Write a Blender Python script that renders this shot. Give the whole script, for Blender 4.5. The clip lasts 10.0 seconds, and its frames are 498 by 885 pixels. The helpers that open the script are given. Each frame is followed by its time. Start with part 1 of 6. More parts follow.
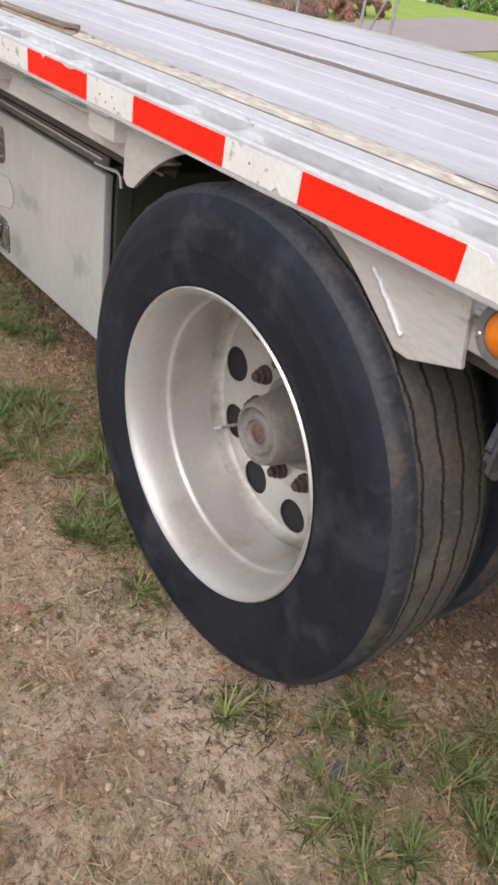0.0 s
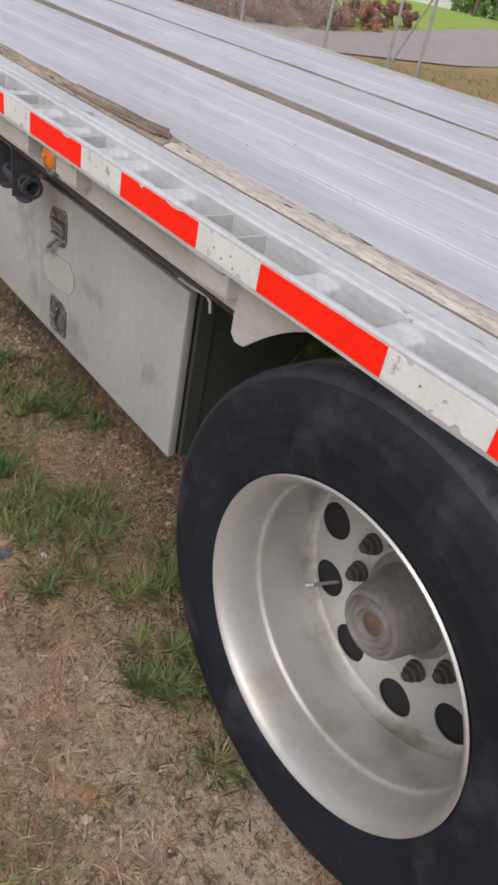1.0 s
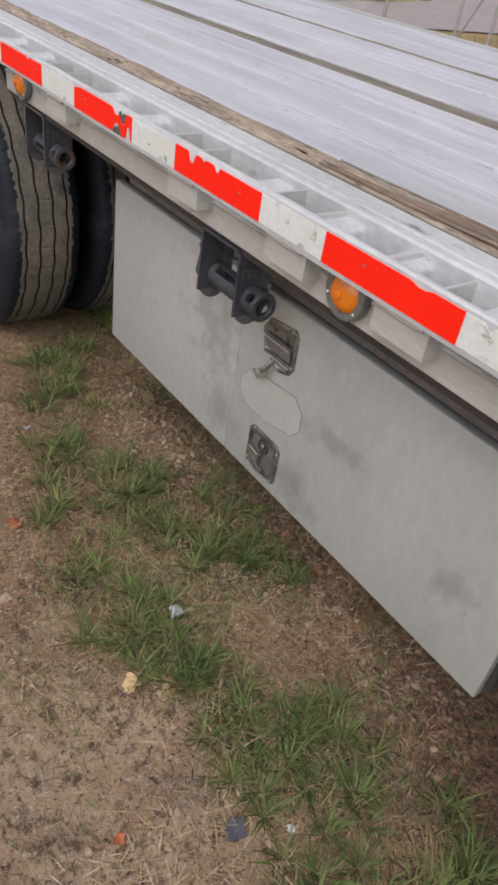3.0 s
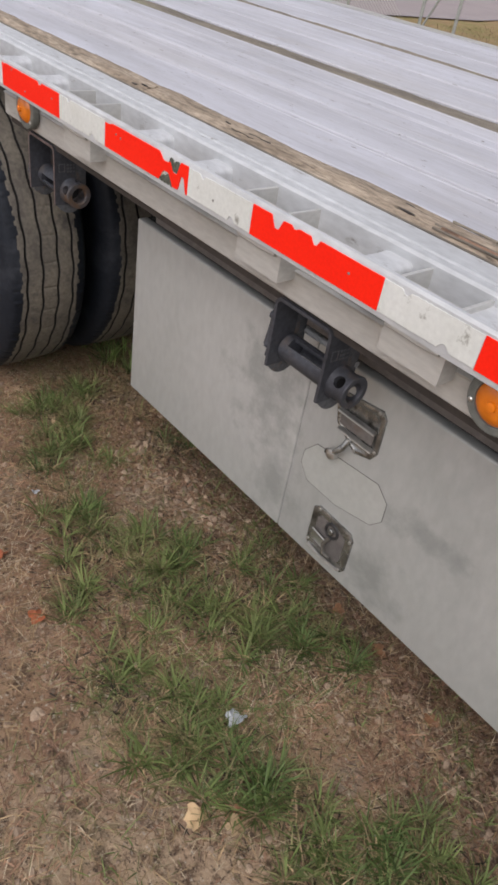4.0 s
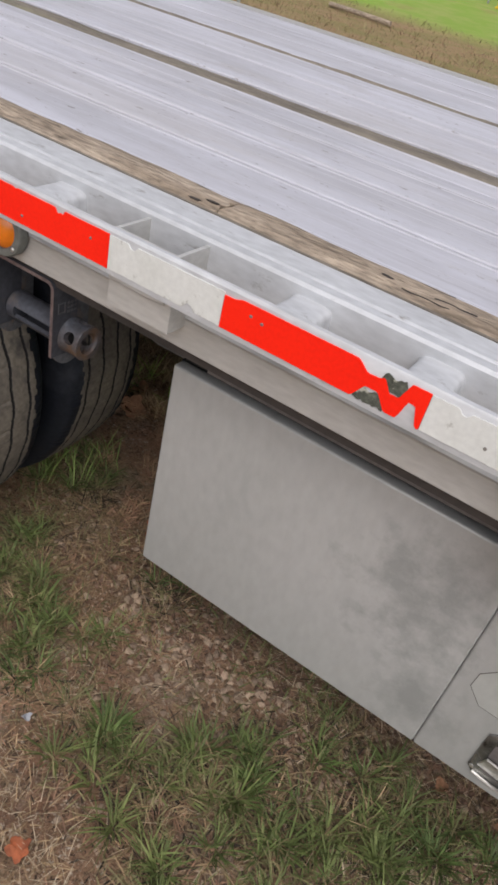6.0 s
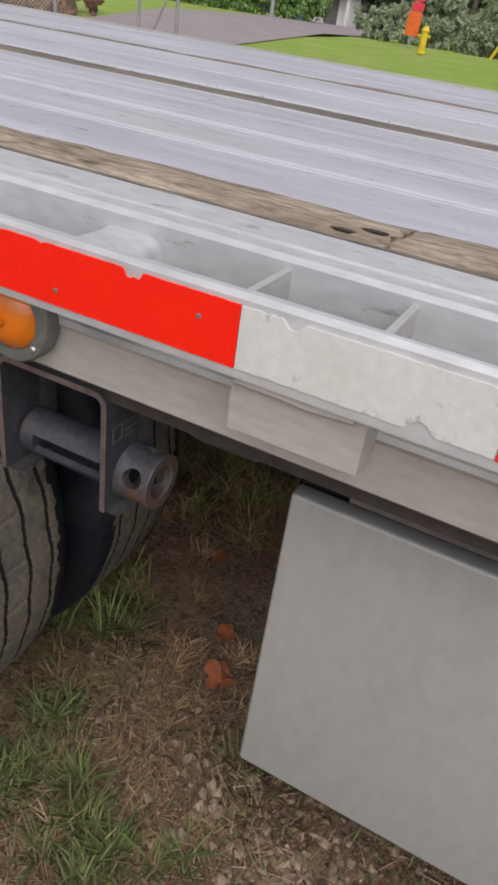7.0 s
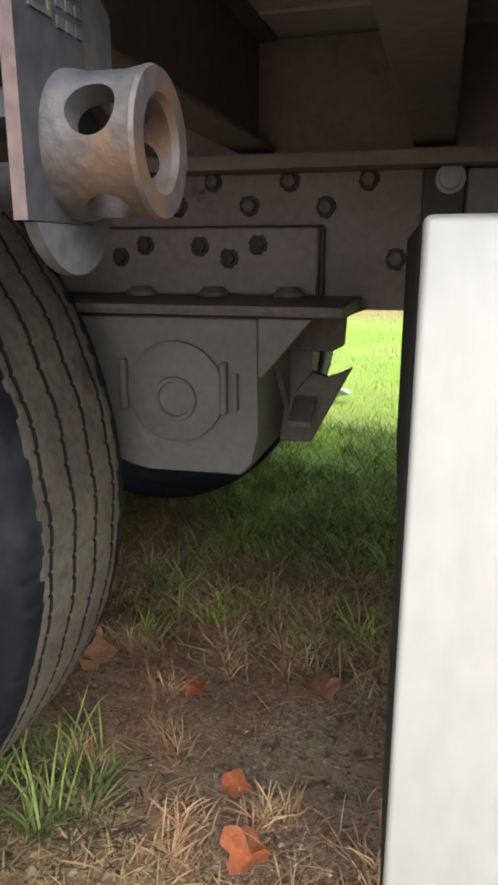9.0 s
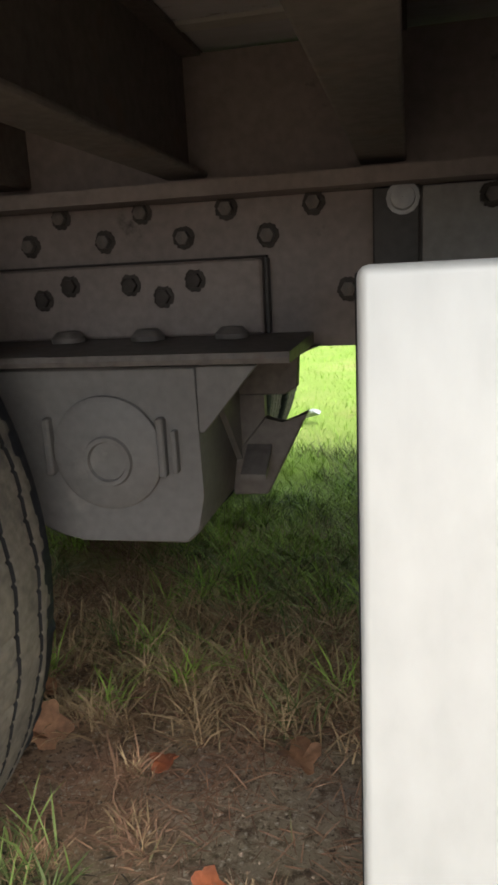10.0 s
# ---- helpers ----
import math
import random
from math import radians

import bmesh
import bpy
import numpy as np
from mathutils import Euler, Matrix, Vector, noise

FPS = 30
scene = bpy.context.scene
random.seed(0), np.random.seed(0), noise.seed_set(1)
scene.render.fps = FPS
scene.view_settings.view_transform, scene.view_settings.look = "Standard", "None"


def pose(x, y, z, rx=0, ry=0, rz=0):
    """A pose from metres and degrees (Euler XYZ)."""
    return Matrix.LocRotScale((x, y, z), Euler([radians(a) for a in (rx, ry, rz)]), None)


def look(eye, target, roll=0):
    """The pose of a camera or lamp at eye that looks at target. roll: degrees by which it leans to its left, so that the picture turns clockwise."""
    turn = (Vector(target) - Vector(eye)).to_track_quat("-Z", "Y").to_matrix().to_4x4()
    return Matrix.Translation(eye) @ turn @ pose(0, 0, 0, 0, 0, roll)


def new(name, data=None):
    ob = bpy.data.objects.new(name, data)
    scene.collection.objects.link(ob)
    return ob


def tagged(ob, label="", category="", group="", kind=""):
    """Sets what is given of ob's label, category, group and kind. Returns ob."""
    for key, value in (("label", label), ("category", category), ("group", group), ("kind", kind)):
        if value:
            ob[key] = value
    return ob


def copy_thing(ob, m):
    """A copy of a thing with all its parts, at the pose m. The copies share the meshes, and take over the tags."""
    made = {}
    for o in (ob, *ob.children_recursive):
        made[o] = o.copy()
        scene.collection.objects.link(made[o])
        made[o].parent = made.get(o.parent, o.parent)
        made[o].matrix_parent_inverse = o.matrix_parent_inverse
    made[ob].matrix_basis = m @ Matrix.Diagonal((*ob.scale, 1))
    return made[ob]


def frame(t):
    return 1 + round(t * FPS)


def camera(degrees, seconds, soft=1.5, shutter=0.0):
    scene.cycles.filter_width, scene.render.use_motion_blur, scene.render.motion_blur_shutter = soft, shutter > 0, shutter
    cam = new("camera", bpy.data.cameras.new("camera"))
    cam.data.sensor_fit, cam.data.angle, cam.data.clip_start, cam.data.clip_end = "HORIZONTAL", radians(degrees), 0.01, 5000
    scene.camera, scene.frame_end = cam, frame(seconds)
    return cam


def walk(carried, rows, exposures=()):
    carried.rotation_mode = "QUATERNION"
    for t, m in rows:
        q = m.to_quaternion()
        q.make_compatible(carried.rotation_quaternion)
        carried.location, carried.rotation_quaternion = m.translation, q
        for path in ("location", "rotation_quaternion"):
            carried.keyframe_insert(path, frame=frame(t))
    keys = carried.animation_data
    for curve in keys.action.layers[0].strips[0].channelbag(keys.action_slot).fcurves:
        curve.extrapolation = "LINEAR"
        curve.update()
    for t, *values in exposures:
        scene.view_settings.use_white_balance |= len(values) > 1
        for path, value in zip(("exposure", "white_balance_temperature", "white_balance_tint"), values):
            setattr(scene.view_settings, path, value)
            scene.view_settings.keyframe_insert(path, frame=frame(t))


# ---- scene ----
cam = camera(39.0, 10.0, soft=3.0)

PATH = [
    (0, (3.264, -0.753, 1.387), (2.075, 0.395, 0.262), 10.4),
    (0.5, (3.078, -0.711, 1.503), (1.898, 0.424, 0.355), 10.0),
    (1, (2.835, -0.726, 1.547), (1.638, 0.41, 0.417), 12.1),
    (1.5, (2.562, -0.808, 1.543), (1.377, 0.346, 0.418), 13.5),
    (2, (2.31, -0.845, 1.555), (1.136, 0.286, 0.396), 12.8),
    (2.5, (2.083, -0.809, 1.523), (0.894, 0.274, 0.335), 11.1),
    (3, (1.834, -0.743, 1.508), (0.626, 0.315, 0.317), 9.8),
    (3.2, (1.75, -0.724, 1.505), (0.545, 0.316, 0.31), 9.0),
    (4.3, (1.338, -0.74, 1.512), (0.278, 0.442, 0.296), 11.3),
    (4.5, (1.259, -0.72, 1.496), (0.254, 0.492, 0.263), 11.9),
    (5, (1.022, -0.632, 1.473), (0.166, 0.651, 0.2), 13.3),
    (5.5, (0.814, -0.649, 1.495), (0.109, 0.765, 0.27), 16.2),
    (6, (0.575, -0.693, 1.519), (-0.099, 0.767, 0.329), 14.7),
    (6.2, (0.519, -0.673, 1.503), (-0.194, 0.779, 0.327), 12.9),
    (7.3, (0.064, -0.332, 1.235), (-0.581, 1.286, 0.252), 7.2),
    (7.5, (0.012, -0.298, 1.175), (-0.638, 1.358, 0.260), 6.4),
    (8, (-0.033, -0.229, 0.973), (-0.659, 1.533, 0.261), 3.8),
    (8.5, (-0.015, -0.219, 0.876), (-0.594, 1.624, 0.359), 1.2),
    (9, (-0.012, -0.201, 0.829), (-0.519, 1.664, 0.315), -0.0),
    (9.5, (-0.012, -0.161, 0.823), (-0.46, 1.726, 0.332), -1.3),
    (10, (-0.005, -0.074, 0.85), (-0.45, 1.818, 0.382), -2.9),
]
EXPOSURES = [(0.0, 0.12, 6500, 15), (0.5, -0.19, 6500, 15), (1.3, -0.30, 6500, 15), (6.2, -0.34, 6500, 15), (7.5, -0.52, 6500, 14), (8.0, 0.5, 6500, 12), (8.5, 1.2, 6500, 10), (9.0, 1.2, 6500, 10), (9.5, 1.36, 6500, 9), (10.0, 1.15, 6500, 9)]
walk(cam, [(t, look(eye, target, roll)) for t, eye, target, roll in PATH], EXPOSURES)

# ---- light: bright overcast ----
SUN_EL, SUN_AZ = radians(51), radians(150)
world = bpy.data.worlds.new("world")
scene.world = world
world.use_nodes = True
wn = world.node_tree.nodes
sky = wn.new("ShaderNodeTexSky")
sky.sky_type, sky.sun_disc = "NISHITA", False
sky.sun_elevation, sky.sun_rotation = SUN_EL, SUN_AZ
sky.dust_density, sky.ozone_density = 4.0, 0.6
wash = wn.new("ShaderNodeHueSaturation")
wash.inputs["Saturation"].default_value = 0.3
world.node_tree.links.new(sky.outputs[0], wash.inputs["Color"])
world.node_tree.links.new(wash.outputs[0], wn["Background"].inputs[0])
wn["Background"].inputs[1].default_value = 0.2
sun_data = bpy.data.lights.new("sun", "SUN")
sun_data.energy, sun_data.angle, sun_data.color = 0.85, radians(60), (1.0, 0.96, 0.9)
sun = new("sun", sun_data)
sun_dir = Vector((math.sin(SUN_AZ) * math.cos(SUN_EL), math.cos(SUN_AZ) * math.cos(SUN_EL), math.sin(SUN_EL)))
sun.matrix_world = look(sun_dir * 50, (0, 0, 0))


# ---- materials ----
def material(name, color, rough=0.6, metal=0.0, dark=None, scale=6.0, stretch=(1, 1, 1), mix=0.5, fine=60.0, fine_amount=0.15,
             bump=0.15, bump_dist=0.002, stain=None, stain_scale=2.0, stain_cut=(0.55, 0.7), vary=0.0, spec=0.5, coat=0.0):
    """Two scales of variation, a stain mask, roughness variation and bump, in object metres."""
    m = bpy.data.materials.new(name)
    m.use_nodes = True
    nt = m.node_tree
    n, ln = nt.nodes, nt.links.new
    b = n["Principled BSDF"]
    co = n.new("ShaderNodeTexCoord")
    mp = n.new("ShaderNodeMapping")
    mp.inputs["Scale"].default_value = stretch
    ln(co.outputs["Object"], mp.inputs[0])
    big = n.new("ShaderNodeTexNoise")
    big.inputs["Scale"].default_value, big.inputs["Detail"].default_value = scale, 6
    ln(mp.outputs[0], big.inputs["Vector"])
    small = n.new("ShaderNodeTexNoise")
    small.inputs["Scale"].default_value, small.inputs["Detail"].default_value = fine, 4
    ln(mp.outputs[0], small.inputs["Vector"])
    ramp = n.new("ShaderNodeMapRange")
    ramp.inputs[1].default_value, ramp.inputs[2].default_value = 0.35, 0.7
    ln(big.outputs[0], ramp.inputs[0])
    mul = n.new("ShaderNodeMath")
    mul.operation = "MULTIPLY"
    mul.inputs[1].default_value = mix
    ln(ramp.outputs[0], mul.inputs[0])
    c1 = n.new("ShaderNodeMix")
    c1.data_type = "RGBA"
    dark = dark or tuple(c * 0.6 for c in color)
    c1.inputs[6].default_value, c1.inputs[7].default_value = (*color, 1), (*dark, 1)
    ln(mul.outputs[0], c1.inputs[0])
    hv = n.new("ShaderNodeHueSaturation")
    vr = n.new("ShaderNodeMapRange")
    vr.inputs[3].default_value, vr.inputs[4].default_value = 1 - fine_amount, 1 + fine_amount
    vr.inputs[1].default_value, vr.inputs[2].default_value = 0.3, 0.7
    ln(small.outputs[0], vr.inputs[0])
    last = vr.outputs[0]
    if vary:
        oi = n.new("ShaderNodeObjectInfo")
        gi = n.new("ShaderNodeNewGeometry")
        ad = n.new("ShaderNodeMath")
        ad.operation = "ADD"
        ln(oi.outputs["Random"], ad.inputs[0])
        ln(gi.outputs["Random Per Island"], ad.inputs[1])
        rr = n.new("ShaderNodeMapRange")
        rr.inputs[2].default_value = 2.0
        rr.inputs[3].default_value, rr.inputs[4].default_value = 1 - vary, 1 + vary
        ln(ad.outputs[0], rr.inputs[0])
        mm = n.new("ShaderNodeMath")
        mm.operation = "MULTIPLY"
        ln(last, mm.inputs[0])
        ln(rr.outputs[0], mm.inputs[1])
        last = mm.outputs[0]
    ln(last, hv.inputs["Value"])
    ln(c1.outputs[2], hv.inputs["Color"])
    out = hv.outputs[0]
    if stain:
        sn = n.new("ShaderNodeTexNoise")
        sn.inputs["Scale"].default_value, sn.inputs["Detail"].default_value = stain_scale, 8
        sn.inputs["Roughness"].default_value = 0.65
        ln(mp.outputs[0], sn.inputs["Vector"])
        sr = n.new("ShaderNodeMapRange")
        sr.inputs[1].default_value, sr.inputs[2].default_value = stain_cut
        ln(sn.outputs[0], sr.inputs[0])
        c2 = n.new("ShaderNodeMix")
        c2.data_type = "RGBA"
        c2.inputs[7].default_value = (*stain, 1)
        ln(sr.outputs[0], c2.inputs[0])
        ln(out, c2.inputs[6])
        out = c2.outputs[2]
    ln(out, b.inputs["Base Color"])
    ro = n.new("ShaderNodeMapRange")
    ro.inputs[3].default_value, ro.inputs[4].default_value = max(rough - 0.12, 0.05), min(rough + 0.12, 1)
    ln(big.outputs[0], ro.inputs[0])
    ln(ro.outputs[0], b.inputs["Roughness"])
    b.inputs["Metallic"].default_value = metal
    b.inputs["Specular IOR Level"].default_value = spec
    b.inputs["Coat Weight"].default_value = coat
    if bump:
        bp = n.new("ShaderNodeBump")
        bp.inputs["Strength"].default_value, bp.inputs["Distance"].default_value = bump, bump_dist
        ln(small.outputs[0], bp.inputs["Height"])
        ln(bp.outputs[0], b.inputs["Normal"])
    return m


M = {}
M["rail"] = material("rail_aluminium", (0.56, 0.56, 0.54), 0.5, 0.35, (0.40, 0.39, 0.36), 5, (0.5, 1, 2), 0.6, 70, 0.08,
                     stain=(0.20, 0.18, 0.15), stain_scale=9, stain_cut=(0.62, 0.74))
M["railtop"] = material("bare_aluminium", (0.585, 0.605, 0.625), 0.55, 0.15, (0.43, 0.445, 0.455), 7, (0.4, 1, 1), 0.7, 90, 0.10,
                        stain=(0.24, 0.23, 0.215), stain_scale=34, stain_cut=(0.62, 0.70))
M["red"] = material("red_reflective_tape", (1.0, 0.022, 0.006), 0.5, 0.0, (0.93, 0.015, 0.005), 12, (1, 1, 1), 0.5, 200, 0.04, bump=0.05,
                    bump_dist=0.0005, spec=0.15)
M["white"] = material("white_reflective_tape", (0.69, 0.71, 0.69), 0.45, 0.0, (0.56, 0.58, 0.54), 10, (1, 1, 1), 0.7, 120, 0.06,
                      stain=(0.27, 0.27, 0.24), stain_scale=26, stain_cut=(0.60, 0.68), bump=0.05)
M["wood"] = material("weathered_wood", (0.42, 0.345, 0.265), 0.85, 0.0, (0.21, 0.165, 0.12), 6, (1.3, 6, 5), 0.95, 30, 0.35,
                     stain=(0.07, 0.056, 0.042), stain_scale=12, stain_cut=(0.60, 0.70), bump=0.9, bump_dist=0.008)
M["woodpale"] = material("bleached_worn_wood", (0.50, 0.47, 0.425), 0.85, 0.0, (0.39, 0.355, 0.31), 5, (1.0, 4, 5), 0.9, 30, 0.3,
                         stain=(0.17, 0.115, 0.08), stain_scale=10, stain_cut=(0.60, 0.70), bump=0.8, bump_dist=0.006)
M["wooddark"] = material("dirty_old_wood", (0.25, 0.22, 0.175), 0.9, 0.0, (0.13, 0.115, 0.095), 3, (0.9, 10, 6), 0.9, 30, 0.3, bump=0.8, bump_dist=0.006,
                         stain=(0.24, 0.24, 0.13), stain_scale=2.2, stain_cut=(0.58, 0.72))
M["splinter"] = material("split_red_brown_wood", (0.30, 0.185, 0.125), 0.85, 0.0, (0.13, 0.075, 0.05), 9, (1, 6, 6), 0.95, 40, 0.35, bump=0.7, bump_dist=0.004, vary=0.5)
M["door"] = material("brushed_toolbox_aluminium", (0.49, 0.50, 0.49), 0.42, 0.25, (0.43, 0.445, 0.43), 2.4, (1, 1, 0.5), 0.8, 60, 0.05,
                     stain=(0.36, 0.375, 0.36), stain_scale=4.5, stain_cut=(0.56, 0.78), bump=0.04)
def smudge(m, spots):
    """Grey hand and road grime in a few places of a door, broken up by noise."""
    n, ln = m.node_tree.nodes, m.node_tree.links.new
    b = n["Principled BSDF"]
    co = n.new("ShaderNodeTexCoord")
    col = b.inputs["Base Color"].links[0].from_socket
    for k, (x, z, wide, tall, grain) in enumerate(spots):
        mp = n.new("ShaderNodeMapping")
        mp.inputs["Location"].default_value = (-x / wide, 0, -z / tall)
        mp.inputs["Scale"].default_value = (1 / wide, 0.0, 1 / tall)
        ln(co.outputs["Object"], mp.inputs[0])
        d = n.new("ShaderNodeVectorMath")
        d.operation = "LENGTH"
        ln(mp.outputs[0], d.inputs[0])
        t = n.new("ShaderNodeTexNoise")
        t.inputs["Scale"].default_value, t.inputs["Detail"].default_value, t.inputs["Roughness"].default_value = grain, 7, 0.65
        ln(co.outputs["Object"], t.inputs["Vector"])
        e = n.new("ShaderNodeMath")
        e.operation = "MULTIPLY_ADD"
        e.inputs[1].default_value = -3.2
        ln(t.outputs[0], e.inputs[0])
        ln(d.outputs["Value"], e.inputs[2])
        r = n.new("ShaderNodeMapRange")
        for q, v in enumerate((-0.6, -1.5, 0.0, 0.6)):
            r.inputs[q + 1].default_value = v
        ln(e.outputs[0], r.inputs[0])
        x2 = n.new("ShaderNodeMix")
        x2.data_type = "RGBA"
        x2.inputs[7].default_value = (0.245, 0.26, 0.25, 1)
        ln(r.outputs[0], x2.inputs[0])
        ln(col, x2.inputs[6])
        col = x2.outputs[2]
    ln(col, b.inputs["Base Color"])


smudge(M["door"], ((0.53, 0.66, 0.13, 0.15, 20), (0.93, 0.43, 0.09, 0.09, 14), (1.0, 0.62, 0.12, 0.04, 18), (0.60, 0.46, 0.09, 0.12, 16), (1.40, 0.55, 0.06, 0.08, 18)))
M["patch"] = material("pale_unweathered_aluminium", (0.495, 0.512, 0.49), 0.42, 0.25, (0.435, 0.458, 0.435), 6, mix=0.8, fine=60, fine_amount=0.05, bump=0.04)
M["black"] = material("black_steel", (0.028, 0.028, 0.03), 0.5, 0.0, (0.05, 0.048, 0.045), 8, mix=0.7, fine=90, fine_amount=0.2, bump=0.2)
M["dark"] = material("dark_underframe_paint", (0.115, 0.107, 0.102), 0.6, 0.0, (0.15, 0.135, 0.125), 6, mix=0.8, fine=80, fine_amount=0.2,
                     stain=(0.15, 0.105, 0.08), stain_scale=9, stain_cut=(0.58, 0.72), bump=0.25)
M["frame"] = material("brown_grey_frame_paint", (0.25, 0.215, 0.205), 0.6, 0.0, (0.185, 0.16, 0.152), 5, mix=0.8, fine=80, fine_amount=0.12,
                      stain=(0.045, 0.040, 0.038), stain_scale=16, stain_cut=(0.63, 0.75), bump=0.2)
M["greyplate"] = material("grey_frame_paint", (0.30, 0.29, 0.285), 0.6, 0.0, None, 5, mix=0.5, fine=80, fine_amount=0.12, bump=0.2)
M["hanger"] = material("grey_hanger_paint", (0.165, 0.162, 0.158), 0.6, 0.0, (0.125, 0.12, 0.116), 4, mix=0.8, fine=90, fine_amount=0.1, bump=0.2,
                       stain=(0.20, 0.195, 0.185), stain_scale=14, stain_cut=(0.62, 0.72))
M["rubber"] = material("black_tyre_rubber", (0.0095, 0.0120, 0.0175), 0.6, 0.0, (0.016, 0.0195, 0.027), 7, mix=0.8, fine=70, fine_amount=0.2, bump=0.15,
                       stain=(0.050, 0.056, 0.067), stain_scale=5, stain_cut=(0.52, 0.78), spec=0.22)
M["tread"] = material("dusty_tread_rubber", (0.175, 0.157, 0.127), 0.85, 0.0, (0.085, 0.078, 0.070), 9, mix=0.8, fine=90, fine_amount=0.25, bump=0.5,
                      stain=(0.05, 0.049, 0.05), stain_scale=12, stain_cut=(0.58, 0.72))
M["treaddark"] = material("worn_brown_grey_tread", (0.085, 0.073, 0.062), 0.85, 0.0, (0.045, 0.044, 0.046), 7, mix=0.9, fine=90, fine_amount=0.25, bump=0.5,
                          stain=(0.12, 0.10, 0.078), stain_scale=6, stain_cut=(0.52, 0.68))
M["shoulder"] = material("scuffed_shoulder_rubber", (0.0145, 0.0180, 0.0245), 0.65, 0.0, (0.027, 0.030, 0.035), 22, mix=0.9, fine=120, fine_amount=0.35, bump=0.5,
                         stain=(0.060, 0.050, 0.040), stain_scale=11, stain_cut=(0.54, 0.68))
# near-black for groove rubber and seals, and for darkness in holes and gaps
M["groove"] = material("groove_and_gap_black", (0.015, 0.015, 0.016), 0.9, 0.0)
M["rimdirt"] = material("brown_stained_aluminium", (0.47, 0.465, 0.44), 0.5, 0.25, (0.38, 0.37, 0.34), 5, mix=0.9, fine=60, fine_amount=0.12,
                        stain=(0.20, 0.185, 0.14), stain_scale=4.5, stain_cut=(0.49, 0.64))
M["rim"] = material("matt_wheel_aluminium", (0.52, 0.515, 0.495), 0.38, 0.5, (0.44, 0.435, 0.42), 3, mix=0.8, fine=90, fine_amount=0.05,
                    stain=(0.34, 0.31, 0.255), stain_scale=5, stain_cut=(0.54, 0.78), bump=0.04)
M["hub"] = material("grey_hub_casting", (0.22, 0.21, 0.20), 0.6, 0.15, (0.15, 0.138, 0.125), 9, mix=0.8, fine=90, fine_amount=0.15,
                    stain=(0.30, 0.28, 0.26), stain_scale=14, stain_cut=(0.6, 0.72), bump=0.4)
M["nut"] = material("rusty_brown_nut", (0.06, 0.05, 0.043), 0.75, 0.1, (0.045, 0.034, 0.027), 30, mix=0.8, fine=120, fine_amount=0.2, bump=0.4)
M["rust"] = material("rusty_steel", (0.15, 0.095, 0.075), 0.75, 0.1, (0.10, 0.068, 0.055), 14, mix=0.9, fine=120, fine_amount=0.25, bump=0.5)
M["winch"] = material("worn_blued_steel", (0.07, 0.075, 0.09), 0.5, 0.3, (0.04, 0.041, 0.048), 9, mix=0.8, fine=120, fine_amount=0.2,
                      stain=(0.13, 0.105, 0.09), stain_scale=14, stain_cut=(0.58, 0.72), bump=0.35)
M["cheek"] = material("worn_grey_cheek_steel", (0.125, 0.132, 0.145), 0.5, 0.3, (0.065, 0.067, 0.074), 13, mix=0.9, fine=120, fine_amount=0.25,
                      stain=(0.17, 0.12, 0.09), stain_scale=17, stain_cut=(0.56, 0.68), bump=0.35)
M["winchhub"] = material("worn_rusty_winch_steel", (0.066, 0.078, 0.100), 0.55, 0.15, (0.080, 0.062, 0.052), 18, mix=0.9, fine=130, fine_amount=0.3,
                         stain=(0.118, 0.074, 0.048), stain_scale=16, stain_cut=(0.53, 0.64), bump=0.6)
M["pink"] = material("worn_warm_lit_edge", (0.135, 0.096, 0.090), 0.65, 0.1, (0.085, 0.07, 0.074), 14, mix=0.8, fine=110, fine_amount=0.25, bump=0.3,
                     stain=(0.17, 0.13, 0.12), stain_scale=22, stain_cut=(0.54, 0.68))
M["amber"] = material("amber_lens", (0.82, 0.22, 0.006), 0.22, 0.0, (0.62, 0.13, 0.005), 20, mix=0.6, fine=60, fine_amount=0.1, bump=0.0, coat=0.5)
M["ring"] = material("grey_rubber_grommet", (0.20, 0.215, 0.205), 0.42, 0.3, (0.13, 0.14, 0.13), 20, mix=0.8, fine=100)
M["chrome"] = material("dull_latch_steel", (0.34, 0.34, 0.325), 0.28, 0.8, (0.15, 0.15, 0.14), 26, mix=0.9, fine=80, fine_amount=0.15, bump=0.15,
                       stain=(0.06, 0.056, 0.05), stain_scale=30, stain_cut=(0.54, 0.66))
M["boxgrey"] = material("olive_grey_box_paint", (0.066, 0.072, 0.062), 0.6, 0.0, (0.046, 0.050, 0.043), 4, mix=0.8, fine=80, fine_amount=0.12, bump=0.15)
M["track"] = material("grimy_winch_track_steel", (0.045, 0.037, 0.033), 0.65, 0.0, (0.03, 0.026, 0.024), 6, mix=0.8, fine=80, fine_amount=0.2, bump=0.25)
M["residue"] = material("dark_tape_residue", (0.10, 0.11, 0.085), 0.8, 0.0, (0.045, 0.05, 0.04), 60, mix=0.9, fine=220, fine_amount=0.4, bump=0.3,
                        stain=(0.42, 0.43, 0.36), stain_scale=70, stain_cut=(0.56, 0.64))
M["screw"] = material("zinc_screw", (0.6, 0.6, 0.58), 0.35, 0.9)
M["stone"] = material("pale_pebble", (0.38, 0.285, 0.20), 0.85, 0.0, (0.24, 0.17, 0.12), 40, mix=0.9, fine=200, fine_amount=0.15, vary=0.45, bump=0.3)
M["leaf"] = material("orange_dead_leaf", (0.44, 0.125, 0.047), 0.7, 0.0, (0.23, 0.08, 0.04), 30, mix=0.95, fine=120, fine_amount=0.3, vary=0.25, bump=0.5)
